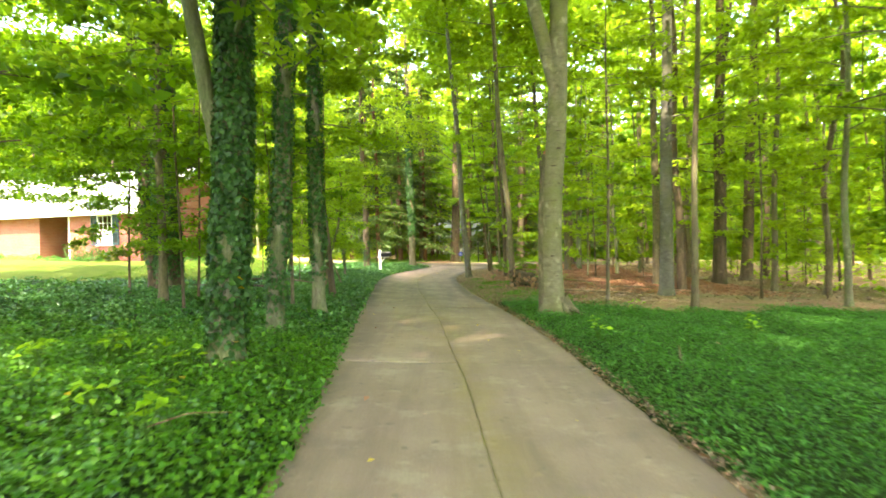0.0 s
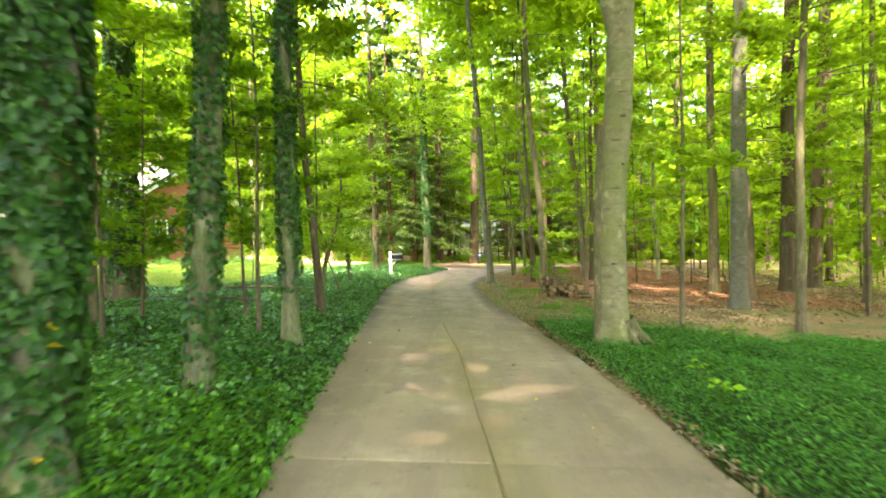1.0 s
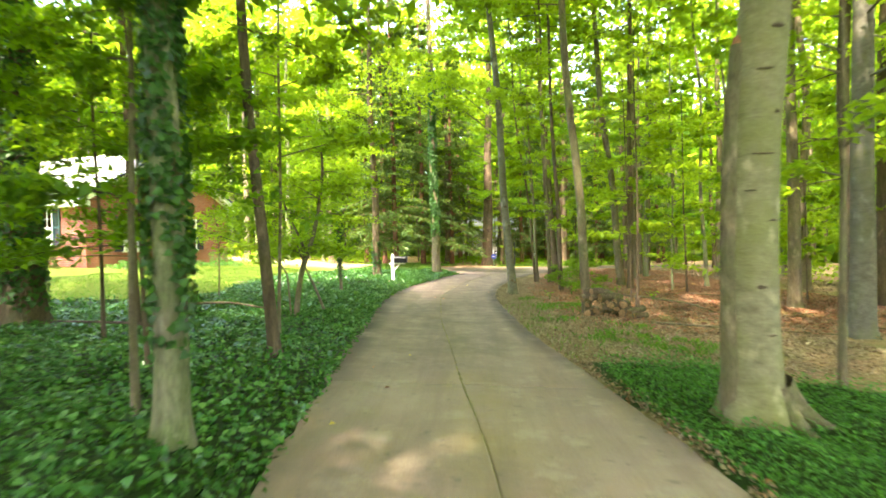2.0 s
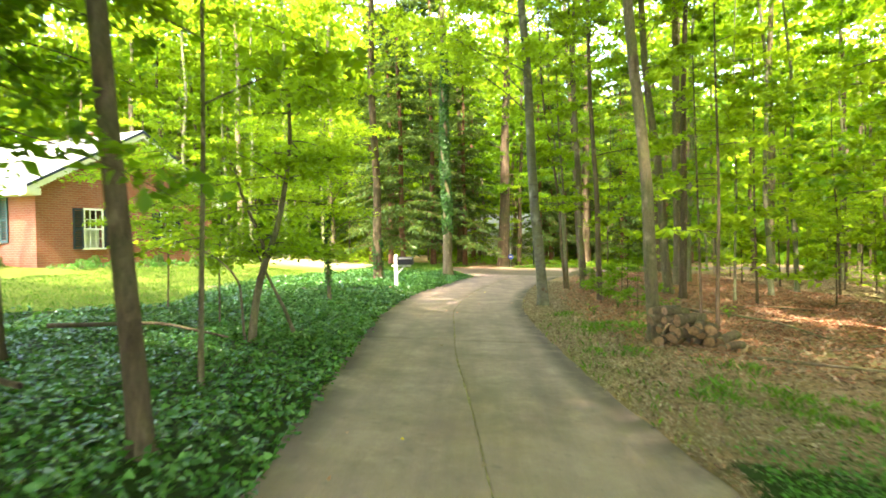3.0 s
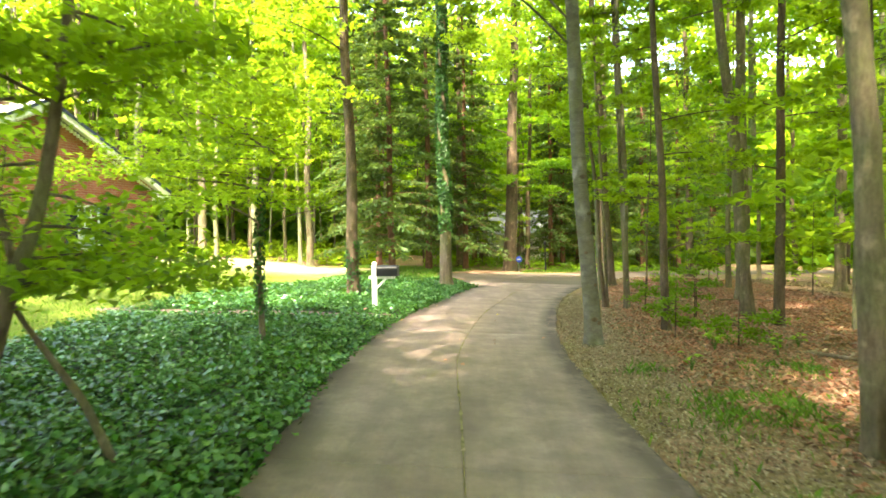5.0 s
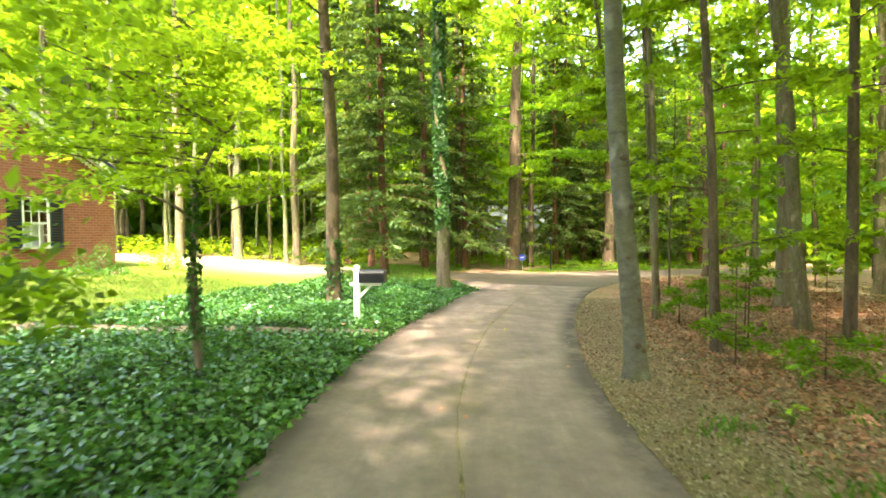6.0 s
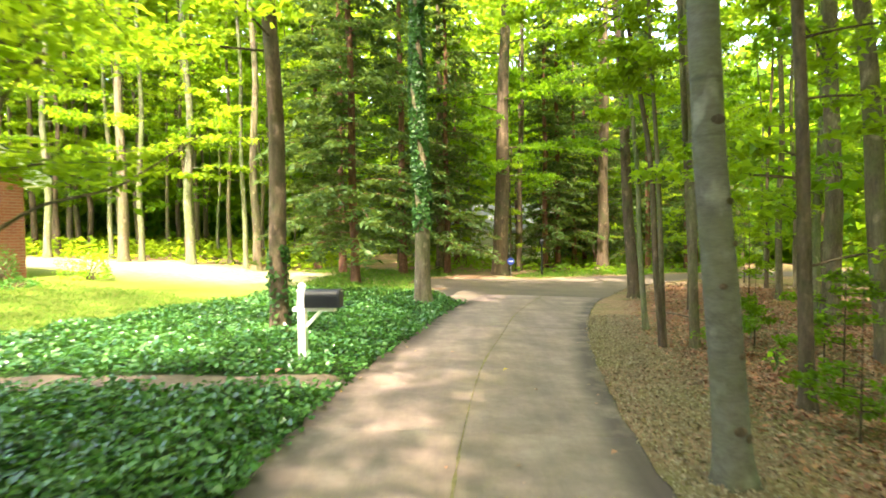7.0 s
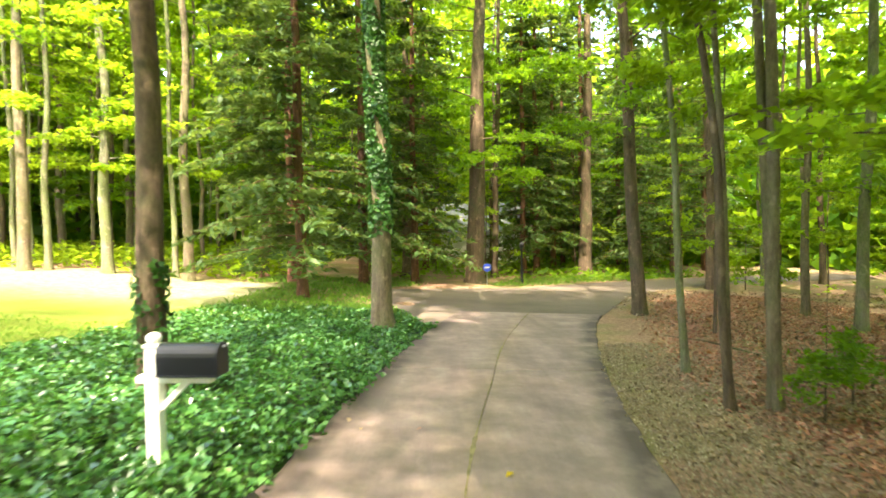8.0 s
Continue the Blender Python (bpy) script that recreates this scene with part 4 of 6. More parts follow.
tree(5.32, 27.0, 0.10, (0.016, 0), 16, BARK_BROWN, (3, 10), 2.4, 11, 1600, 0.144, LEAF_CANOPY, None, 90, "slim straight trunk in leaf litter")
tree(2.39, 29.3, 0.05, (-0.035, 0), 9, BARK_GREY, (3, 8), 1.6, 12, 2125, 0.135, LEAF_UNDER, None, 0, "thin sapling by the bend", "sapling", "saplings", segs=8)
tree(12.8, 37.4, 0.20, (0.006, 0), 19, BARK_GREY, (3, 11), 3.2, 14, 3200, 0.171, LEAF_CANOPY, None, 150, "tall grey trunk in the woods")
tree(9.9, 44.7, 0.18, (-0.016, 0), 18, BARK_BROWN, (4, 11), 3.0, 13, 2880, 0.171, LEAF_CANOPY, None, 150, "tall trunk beside the asphalt turn")
tree(4.19, 36.8, 0.165, (-0.055, 0), 18, BARK_BROWN, (4.2, 12), 3.2, 15, 6000, 0.158, LEAF_DARK, None, 600, "brown trunk on the inside of the bend")
tree(2.58, 30.8, 0.054, (-0.066, 0), 12, BARK_PALE, (4, 10), 2.0, 12, 3000, 0.144, LEAF_UNDER, None, 100, "slim pale leaning sapling by the bend", "sapling", "saplings", segs=9, wobble=0.12)
tree(2.30, 29.1, 0.050, (-0.09, 0), 12, BARK_BROWN, (4, 10), 2.0, 12, 3000, 0.144, LEAF_UNDER, None, 100, "slim brown leaning sapling by the bend", "sapling", "saplings", segs=9, wobble=0.12)
tree(2.85, 29.2, 0.075, (-0.02, 0), 15, BARK_GREY, (4, 11), 2.2, 12, 2200, 0.144, LEAF_CANOPY, None, 500, "twin-stemmed slim grey tree", fork=(0.5, -0.03, 0.03, 0.06))
tree(8.22, 34.9, 0.12, (0.03, 0), 17, BARK_PALE, (3, 10), 2.6, 13, 2560, 0.158, LEAF_CANOPY, None, 90, "pale slim trunk in leaf litter")
tree(8.74, 37.5, 0.10, (0.007, 0), 16, BARK_GREY, (3, 10), 2.6, 13, 2400, 0.158, LEAF_CANOPY, None, 90, "slim trunk in the woods")
tree(-1.8, 47.7, 0.21, (0.007, 0), 18, BARK_BROWN, (4, 11), 3.2, 13, 5175, 0.171, LEAF_DARK, None, 400, "dark trunk beyond the asphalt turn")
tree(0.92, 45.6, 0.36, (0.03, 0), 19, BARK_BROWN, (4, 11), 3.4, 14, 5750, 0.171, LEAF_DARK, None, 500, "thick reddish-brown trunk beyond the asphalt turn")
tree(2.1, 49.0, 0.15, (0.03, 0), 17, BARK_BROWN, (4, 11), 3.0, 13, 4600, 0.171, LEAF_DARK, None, 300, "dark trunk beyond the asphalt turn")
tree(6.84, 51.2, 0.32, (0.02, 0), 19, BARK_BROWN, (4, 11), 3.2, 13, 3311, 0.171, LEAF_DARK, None, 120, "thick dark trunk beyond the asphalt turn")


# ---- pale trunks along the far edge of the lawn ----
# Every other trunk gets pale bark to put the sunlight into its colour.
for k, (x, y, r) in enumerate([(-15.9, 44.4, 0.10), (-14.2, 42.4, 0.20), (-13.75, 42.9, 0.12), (-12.7, 44.6, 0.09), (-11.5, 42.4, 0.18), (-10.9, 44.8, 0.09), (-9.5, 42.9, 0.10), (-8.9, 42.5, 0.17), (-18.0, 43.4, 0.15), (-20.5, 42.6, 0.11)]):
    tree(x, y, r, (0.012 * (k % 3 - 1), 0), 18, (BARK_PALE, BARK_GREY)[k % 2], (3.0 + 0.7 * (k % 3), 11), 3.2, 11, 2300, 0.19, (LEAF_UNDER, LEAF_CANOPY, LEAF_DARK)[k % 3], None, 120, "trunk at the far edge of the lawn, some barked pale for sunlight", twiggy=True, segs=10, wobble=0.12)


# ---- the rest of the woods: a few kinds, copied ----
TAKEN = [(o.location.x, o.location.y) for o in scene.collection.objects if o.get("category") in ("tree", "conifer")]
TAKEN += [(2.2 + 2.2 * i, 63 + 2.0 * j) for i in (-2, -1, 0, 1, 2) for j in (0, 1, 2, 3)]


def scatter(seed, n, x0, x1, y0, y1, gap, ok=None):
    r = np.random.default_rng(seed)
    out = []
    for _ in range(n * 40):
        if len(out) >= n:
            break
        x, y = r.uniform(x0, x1), r.uniform(y0, y1)
        if ok is not None and not ok(x, y):
            continue
        if asphalt_at(np.array(x), np.array(y)) or min((x - a) ** 2 + (y - b) ** 2 for a, b in TAKEN) < gap * gap:
            continue
        TAKEN.append((x, y))
        out.append((x, y, r.uniform(0, 360), r.uniform(0.85, 1.15)))
    return out


def plant(kinds, spots):
    for k, (x, y, turn, size) in enumerate(spots):
        place = pose(x, y, float(land(x, y)), 0, 0, turn)
        src = kinds[k % len(kinds)]
        if src["placed"]:
            copy_thing(src["ob"], place)
        else:
            src["ob"].matrix_world = place
            src["placed"] = True


def kind_of(ob):
    return {"ob": ob, "placed": False}


WOODS = [kind_of(tree(60 + 3 * k, 60, r, (ln, 0), h, b, (2.6, 12), rc, 15, 1900, 0.25, f, None, 95, "tall slim woodland tree with layered leaves", wobble=0.15, twiggy=True, top_leaf=0.5, segs=9))
         for k, (r, ln, h, b, rc, f) in enumerate([(0.10, 0.02, 17, BARK_GREY, 2.6, LEAF_DARK), (0.15, -0.02, 19, BARK_BROWN, 3.0, LEAF_CANOPY), (0.08, 0.03, 15, BARK_PALE, 2.4, LEAF_DARK), (0.18, 0.0, 20, BARK_GREY, 3.2, LEAF_DARK), (0.12, -0.03, 18, BARK_BROWN, 2.8, LEAF_CANOPY), (0.07, 0.04, 14, BARK_BROWN, 2.3, LEAF_DARK)])]
YOUNG = [kind_of(tree(60 + 3 * k, 66, r, (ln, 0), h, BARK_BROWN, (h * 0.22, h * 0.95), rc, 13, 1350, 0.16, LEAF_UNDER, None, 0, "leafy understory sapling with flat sprays", "sapling", "understory saplings", segs=7, rise=(-0.05, 0.15), twiggy=True))
         for k, (r, ln, h, rc) in enumerate([(0.025, 0.02, 4.5, 1.5), (0.03, -0.03, 6.0, 1.8), (0.02, 0.0, 3.2, 1.2), (0.035, 0.03, 7.0, 2.0)])]

right_ok = lambda x, y: x > edge(EDGE_R, y) + (3.6 if y > 16 else 7.5) and y < 47 + max(0, x - 9) * 0.6
plant(WOODS, scatter(11, 50, 6, 34, 13, 62, 2.3, right_ok))
plant(WOODS, scatter(12, 13, 11, 30, -14, 13, 2.6))
plant(WOODS, scatter(13, 40, -34, -6.5, 44.5, 62, 2.0))
plant(WOODS, scatter(14, 12, -5, 14, 52, 64, 2.2))
plant(WOODS, scatter(15, 9, -16, -4.2, -14, 1, 2.6))
plant(WOODS, scatter(16, 8, -6, 8, -24, -10, 3.0, lambda x, y: x < -3 or x > 4))
plant(YOUNG, scatter(17, 46, 3.6, 22, 15, 46, 1.2, lambda x, y: x > edge(EDGE_R, y) + 2.2))
plant(YOUNG, scatter(18, 5, -8, 12, 46, 56, 1.4))


def far_woods():
    """The closed wall of woodland all round, too far to tell tree from tree."""
    rng = np.random.default_rng(77)
    n = 110000
    a, d = np.where(rng.uniform(0, 1, n) < 0.85, rng.uniform(-0.25, np.pi + 0.25, n), rng.uniform(0, 2 * np.pi, n)), rng.uniform(46, 80, n)
    P = np.stack([2 + d * np.cos(a), 20 + d * np.sin(a), rng.uniform(0, 1, n) ** 1.2 * 16.5], 1)
    clump = wave(P[:, 0] * 0.35, P[:, 1] * 0.35) + 0.6 * wave(P[:, 2] * 0.5, a * 25)
    keep = clump > -1.05
    P = P[keep]
    P[:, 2] += land(P[:, 0], P[:, 1])
    # Shade low down and sun higher up are put into the leaf colour.
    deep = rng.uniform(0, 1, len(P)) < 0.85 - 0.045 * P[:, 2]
    for mat, pick, words in ((LEAF_DARK, deep, "distant woodland foliage coloured dark for shade, closing the view"), (LEAF_CANOPY, ~deep, "distant woodland foliage coloured bright for sun, closing the view")):
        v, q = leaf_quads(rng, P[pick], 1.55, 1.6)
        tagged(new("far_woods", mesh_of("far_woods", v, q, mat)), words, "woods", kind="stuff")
    pieces = []
    for _ in range(150):
        a, d = rng.uniform(0, 2 * np.pi), rng.uniform(46, 72)
        x, y = 2 + d * np.cos(a), 20 + d * np.sin(a)
        h = np.linspace(-0.3, 18, 6)
        ln = rng.normal(0, 0.03)
        pieces.append(tube(np.stack([x + ln * h, y + 0 * h, float(land(x, y)) + h], 1), rng.uniform(0.1, 0.22) * np.linspace(1, 0.4, 6), 6))
    v, q = joined(pieces)
    tagged(new("far_trunks", mesh_of("far_trunks", v, q, BARK_GREY, True)), "distant grey trunks among the woodland", "woods", kind="stuff")


far_woods()


# ---- ground plants ----
def sow(seed, n, x0, x1, y0, y1, where):
    r = np.random.default_rng(seed)
    x, y = r.uniform(x0, x1, n), r.uniform(y0, y1, n)
    keep = r.uniform(0, 1, n) < where(x, y)
    x, y = x[keep], y[keep]
    return r, np.stack([x, y, land(x, y)], 1)


def ivy_bed(name, seed, n, area, where, size, mat, label, lobed, lift=0.10):
    r, P = sow(seed, n, *area, where)
    mound = 0.5 + 0.5 * wave(P[:, 0], P[:, 1], 1.9)
    P[:, 2] += r.uniform(0.01, 1.0, len(P)) ** 1.4 * lift * (0.5 + mound)
    v, q = (ivy_leaves if lobed else leaf_quads)(r, P, size, 0.42)
    tagged(new(name, mesh_of(name, v, q, mat)), label, "ivy", kind="stuff")


ivy_bed("ivy_bed", 21, 88000, (-8.2, -0.9, 1.0, 9.6), lambda x, y: ivy_at(x, y) * smooth(y, 9.6, 7.0) * smooth(x, -8.2, -6.0), 0.048, LEAF_IVY_BRIGHT, "bright green ivy carpet beside the driveway", True)
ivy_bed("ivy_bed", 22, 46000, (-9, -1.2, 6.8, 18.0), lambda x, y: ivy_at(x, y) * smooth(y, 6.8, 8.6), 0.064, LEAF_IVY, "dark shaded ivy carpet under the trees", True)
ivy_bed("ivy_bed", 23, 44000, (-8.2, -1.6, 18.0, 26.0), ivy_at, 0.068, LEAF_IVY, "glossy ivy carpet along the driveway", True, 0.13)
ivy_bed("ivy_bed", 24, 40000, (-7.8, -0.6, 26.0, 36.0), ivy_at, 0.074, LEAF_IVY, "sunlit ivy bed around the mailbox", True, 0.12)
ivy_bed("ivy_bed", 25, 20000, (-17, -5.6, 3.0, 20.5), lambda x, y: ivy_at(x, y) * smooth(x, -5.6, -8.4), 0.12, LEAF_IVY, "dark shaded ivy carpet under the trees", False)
ivy_bed("ground_cover", 26, 130000, (1.4, 9.5, 1.5, 14.6), cover_at, 0.045, LEAF_COVER, "low dark green ground cover beside the driveway", False, 0.10)


ivy_bed("ivy_bed", 51, 12000, (-20, -0.6, -11, 1.6), ivy_at, 0.11, LEAF_IVY_BRIGHT, "ivy carpet behind the start", False)
ivy_bed("ivy_bed", 52, 4000, (-22, -16.9, 1, 17.5), ivy_at, 0.15, LEAF_IVY, "ivy carpet under the trees", False)
ivy_bed("ground_cover", 53, 7000, (1.6, 12, -11, 1.6), cover_at, 0.13, LEAF_COVER, "low ground cover behind the start", False)
ivy_bed("ground_cover", 54, 7000, (9.4, 17, -4, 13), cover_at, 0.12, LEAF_COVER, "low ground cover at the edge of the woods", False)
# Darker leaves than the other undergrowth: the shade here is in the colour.
ivy_bed("undergrowth", 29, 4000, (-4, 14, 47, 64), lambda x, y: 1.0 - asphalt_at(x, y), 0.3, LEAF_DARK, "undergrowth coloured dark for shade beyond the asphalt turn", False, 0.4)
ivy_bed("undergrowth", 27, 12000, (-36, -6.5, 43.6, 66), lambda x, y: 1.0 - asphalt_at(x, y), 0.34, LEAF_UNDER, "low green undergrowth among the far trunks", False, 0.7)
ivy_bed("undergrowth", 28, 5000, (13, 34, 14, 46), lambda x, y: smooth(wave(x, y, 0.5), -0.1, 0.4), 0.3, LEAF_UNDER, "low green undergrowth in the woods", False, 0.6)


def litter_at(x, y):
    return smooth(x - edge(EDGE_R, y), -0.07, 0.12) * (1 - cover_at(x, y)) * (1 - asphalt_at(x, y))


def fallen(name, seed, n, area, where, size, mat, label, lift=0.02):
    r, P = sow(seed, n, *area, where)
    P[:, 2] += r.uniform(0.004, lift, len(P))
    v, q = leaf_quads(r, P, size, 0.35, fold=0.16)
    tagged(new(name, mesh_of(name, v, q, mat)), label, "leaf litter", kind="stuff")


fallen("leaf_litter", 31, 36000, (0.4, 6.0, 13.5, 32.0), litter_at, 0.05, LITTER, "dry brown leaf litter on the woodland floor", 0.04)
fallen("leaf_litter", 32, 16000, (4.0, 16.0, 13.0, 44.0), lambda x, y: litter_at(x, y) * smooth(y, 13, 21), 0.10, LITTER, "dry brown leaf litter under the trees", 0.04)
fallen("rust_leaves", 33, 62000, (1.6, 11.0, 17.0, 42.0), lambda x, y: litter_at(x, y) * smooth(x - edge(EDGE_R, y), 0.6, 1.9) * smooth(y, 14, 22), 0.08, RUST, "rust-red fallen leaves in the woods", 0.04)


side_strip = lambda x, y: litter_at(x, y) * smooth(x - edge(EDGE_R, y), 2.3, 0.6)
fallen("straw_litter", 36, 80000, (0.4, 4.0, 13.5, 33.0), side_strip, 0.034, STRAW, "pale straw-coloured leaf scraps beside the driveway", 0.035)


strip = lambda x, y: smooth(x - edge(EDGE_R, y), -0.05, 0.0) * smooth(x - edge(EDGE_R, y), 0.22, 0.08)
fallen("leaf_litter", 34, 9000, (0.9, 2.1, 1.5, 14.8), strip, 0.055, LITTER, "brown leaf scraps along the slab edge", 0.05)
fallen("rust_leaves", 35, 1500, (0.9, 2.1, 1.5, 14.8), strip, 0.055, RUST, "rust-brown leaf scraps along the slab edge", 0.06)


def grass(name, seed, n, area, where, height, label):
    r, P = sow(seed, n, *area, where)
    k = len(P)
    a = r.uniform(0, 6.28, k)
    side = np.stack([np.cos(a), np.sin(a), 0 * a], 1) * 0.006
    h = (height * r.uniform(0.5, 1.3, k))[:, None]
    bow = r.normal(0, 0.4, (k, 3)) * np.array([1, 1, 0])
    up = np.array([0, 0, 1.0])
    v = np.stack([P - side, P + side, P + up * h * 0.6 + bow * h * 0.3 + side * 0.7, P + up * h * 0.95 + bow * h], 1).reshape(-1, 3)
    tagged(new(name, mesh_of(name, v, np.arange(4 * k).reshape(k, 4), GRASS)), label, "grass", kind="stuff")


TUFTS = [(1.75, 20.5, 0.55), (2.3, 20.9, 0.4), (1.5, 18.3, 0.3), (2.1, 16.0, 0.45), (2.9, 15.4, 0.5), (3.3, 22.6, 0.4), (1.3, 22.2, 0.25), (2.7, 17.4, 0.3), (3.7, 24.8, 0.35)]


def tuft(x, y):
    """Clumps of grass, and a thin mossy fringe along the slab edge."""
    clumps = sum(np.exp(-((x - a) ** 2 + (y - b) ** 2) / (c * c)) for a, b, c in TUFTS)
    fringe = 0.10 * smooth(x - edge(EDGE_R, y), 0.9, 0.2) * smooth(y, 22, 17)
    return np.clip(clumps + fringe, 0, 1) * litter_at(x, y) * smooth(wave(x, y, 4.1), -0.7, 0.2)


grass("verge_grass", 41, 60000, (0.6, 5.0, 13.5, 26.0), tuft, 0.09, "thin green grass tufts in the leaf litter")
grass("lawn_grass", 42, 26000, (-12, -5.8, 18, 34), lawn_at, 0.05, "short mown lawn grass")
verge = lambda x, y: ((y > np.interp(x, [1.5, 2.6, 5.0, 8.2, 12], [43.6, 43.8, 46.1, 48.5, 51.4])) & (y < np.interp(x, [1.5, 2.6, 5, 8.2, 12], [45, 46.5, 49.5, 52, 54]))).astype(float)
grass("verge_grass", 43, 16000, (1.5, 12, 43, 54), verge, 0.14, "green grass strip beyond the asphalt turn")


under = lambda x, y: smooth(y, 33.5, 36) * smooth(x, -0.9, -2.0) * (1 - lawn_at(x, y)) * (1 - asphalt_at(x, y))
grass("verge_grass", 44, 14000, (-7, -1.0, 34, 46), under, 0.13, "thin grass under the conifers")


def weed(x, y, size, n, seed, label="bright green broad-leaved weed in the ground cover"):
    r = np.random.default_rng(seed)
    root = thing("weed", (x, y, float(land(x, y)) + 0.12), label, "weed", "weeds")
    a, h = r.uniform(0, 6.28, n), r.uniform(0.02, 0.16, n)
    d = r.uniform(0.04, 0.16, n) * size / 0.1
    out = np.stack([np.cos(a), np.sin(a), 0 * a], 1)
    P = out * d[:, None] + np.stack([0 * h, 0 * h, h + 0.03], 1)
    v, q = leaf_quads(r, P, size, 0.35, None, 0.6, 0.12, out)
    part_mesh("leaves", mesh_of("leaves", v, q, LEAF_WEED), root)
    stems = [tube(np.array([(0, 0, -0.06), 0.5 * p + np.array([0, 0, 0.02]), p]), [0.004, 0.003, 0.002], 4) for p in P]
    v, q = joined(stems)
    tagged(part_mesh("stem", mesh_of("stem", v, q, LEAF_SHRUB), root), kind="stuff")


rw = np.random.default_rng(9)
for k in range(17):
    weed(-1.75 - rw.uniform(0, 2.3), 3.6 + rw.uniform(0, 2.6), rw.uniform(0.09, 0.13), int(rw.integers(7, 14)), 300 + k)
for k, (x, y) in enumerate([(2.15, 8.1), (3.75, 11.3), (4.9, 9.2), (2.3, 8.9), (4.4, 8.2)]):
    weed(x, y, 0.10, 9, 340 + k)
for k, (x, y) in enumerate([(3.0, 24.6), (3.4, 23.2), (4.1, 24.0), (2.7, 23.6), (3.9, 25.5), (1.9, 22.3), (4.6, 22.2), (3.2, 27.5), (3.6, 28.2)]):
    weed(x, y, 0.10, 12, 360 + k, "low green seedling in leaf litter")


def single_leaf(x, y, z, mat, label, size=0.08, seed=0, name="fallen_leaf"):
    r = np.random.default_rng(500 + seed)
    v, q = leaf_quads(r, np.zeros((1, 3)), size, 0.25, None, 0.8, 0.14)
    ob = new(name, mesh_of(name, v, q, mat))
    ob.matrix_world = pose(x, y, z)
    tagged(ob, label, "leaf", "fallen leaves")


rl = np.random.default_rng(12)
for k in range(46):
    y = rl.uniform(2.6, 30)
    x = edge(EDGE_L, y) + (edge(EDGE_R, y) - edge(EDGE_L, y)) * (rl.beta(0.6, 0.6) * 0.94 + 0.03)
    mat, word = [(LITTER, "brown"), (YELLOW, "yellow"), (RUST, "rust-brown")][int(rl.integers(0, 3))]
    single_leaf(float(x), y, float(fall(x)) + 0.012, mat, f"small {word} fallen leaf on the concrete", rl.uniform(0.04, 0.075), k)
for k, (x, y, mat) in enumerate([(3.95, 10.4, RUST), (-2.3, 5.0, YELLOW), (-2.9, 4.4, YELLOW), (3.5, 7.4, LITTER), (-3.0, 26.3, RUST), (-2.1, 4.0, YELLOW)]):
    single_leaf(x, y, float(land(x, y)) + 0.12, mat, "bright fallen leaf lying on the ground cover", 0.10, 80 + k)
for k, (x, y, z) in enumerate([(-2.06, 5.83, 1.15), (-2.05, 5.82, 1.05), (-2.1, 5.75, 0.52), (-2.0, 5.86, 1.95)]):
    single_leaf(x, y, z, YELLOW, "yellowed ivy leaf on the trunk", 0.08, 95 + k, "yellow_ivy_leaf")


# ---- mailbox ----
def mailbox(x, y):
    root = thing("mailbox", (x, y, float(land(x, y))), "black metal mailbox on a white wooden post", "mailbox", turn=-6)
    part("post", boxes((-0.05, 0.05, -0.05, 0.05, -0.2, 0.89), bevel=0.006), WHITE, root, "white painted square post")
    bm = boxes((-0.06, 0.06, -0.06, 0.06, 0.89, 0.915), bevel=0.006)
    made = bmesh.ops.create_uvsphere(bm, u_segments=16, v_segments=10, radius=0.055)["verts"]
    bmesh.ops.transform(bm, matrix=Matrix.Translation((0, 0, 0.955)) @ Matrix.Diagonal((1, 1, 0.85, 1)), verts=made)
    part("finial", bm, WHITE, root, "white rounded post cap")
    part("arm", boxes((-0.12, 0.45, -0.045, 0.045, 0.63, 0.683), bevel=0.006), WHITE, root)
    bm = bmesh.new()
    box(bm, -0.14, 0.14, -0.025, 0.025, -0.022, 0.022, 0.004, Matrix.Translation((0.15, 0, 0.53)) @ Matrix.Rotation(radians(-45), 4, "Y"))
    part("brace", bm, WHITE, root)
    outline = [(-0.088, 0.0), (0.088, 0.0), (0.092, 0.12)] + [(0.092 * math.cos(a), 0.138 + 0.092 * math.sin(a)) for a in np.linspace(0, math.pi, 11)] + [(-0.092, 0.12)]

    def shell(x0, x1, grow):
        bm = bmesh.new()
        ends = [[bm.verts.new((xx, p[0] * grow, 0.692 + (p[1] - 0.1) * grow + 0.1)) for p in outline] for xx in (x0, x1)]
        n = len(outline)
        for k in range(n):
            bm.faces.new((ends[0][k], ends[0][(k + 1) % n], ends[1][(k + 1) % n], ends[1][k]))
        bm.faces.new(ends[0][::-1])
        bm.faces.new(ends[1])
        bmesh.ops.recalc_face_normals(bm, faces=bm.faces)
        bmesh.ops.bevel(bm, geom=[e for e in bm.edges if abs(e.verts[0].co.x - e.verts[1].co.x) < 1e-5], offset=0.006, segments=2, profile=0.5, affect="EDGES")
        return bm

    part("box", shell(0.055, 0.505, 1.0), BLACK, root, "black painted sheet-metal box")
    door = part("door", shell(0.507, 0.529, 1.05), BLACK, root)
    part("pull", boxes((0.529, 0.553, -0.02, 0.02, 0.89, 0.905), bevel=0.003), STEEL, door)
    part("base_plate", boxes((0.05, 0.515, -0.1, 0.1, 0.684, 0.695), bevel=0.002), BLACK, root)


mailbox(-3.0, 27.33)


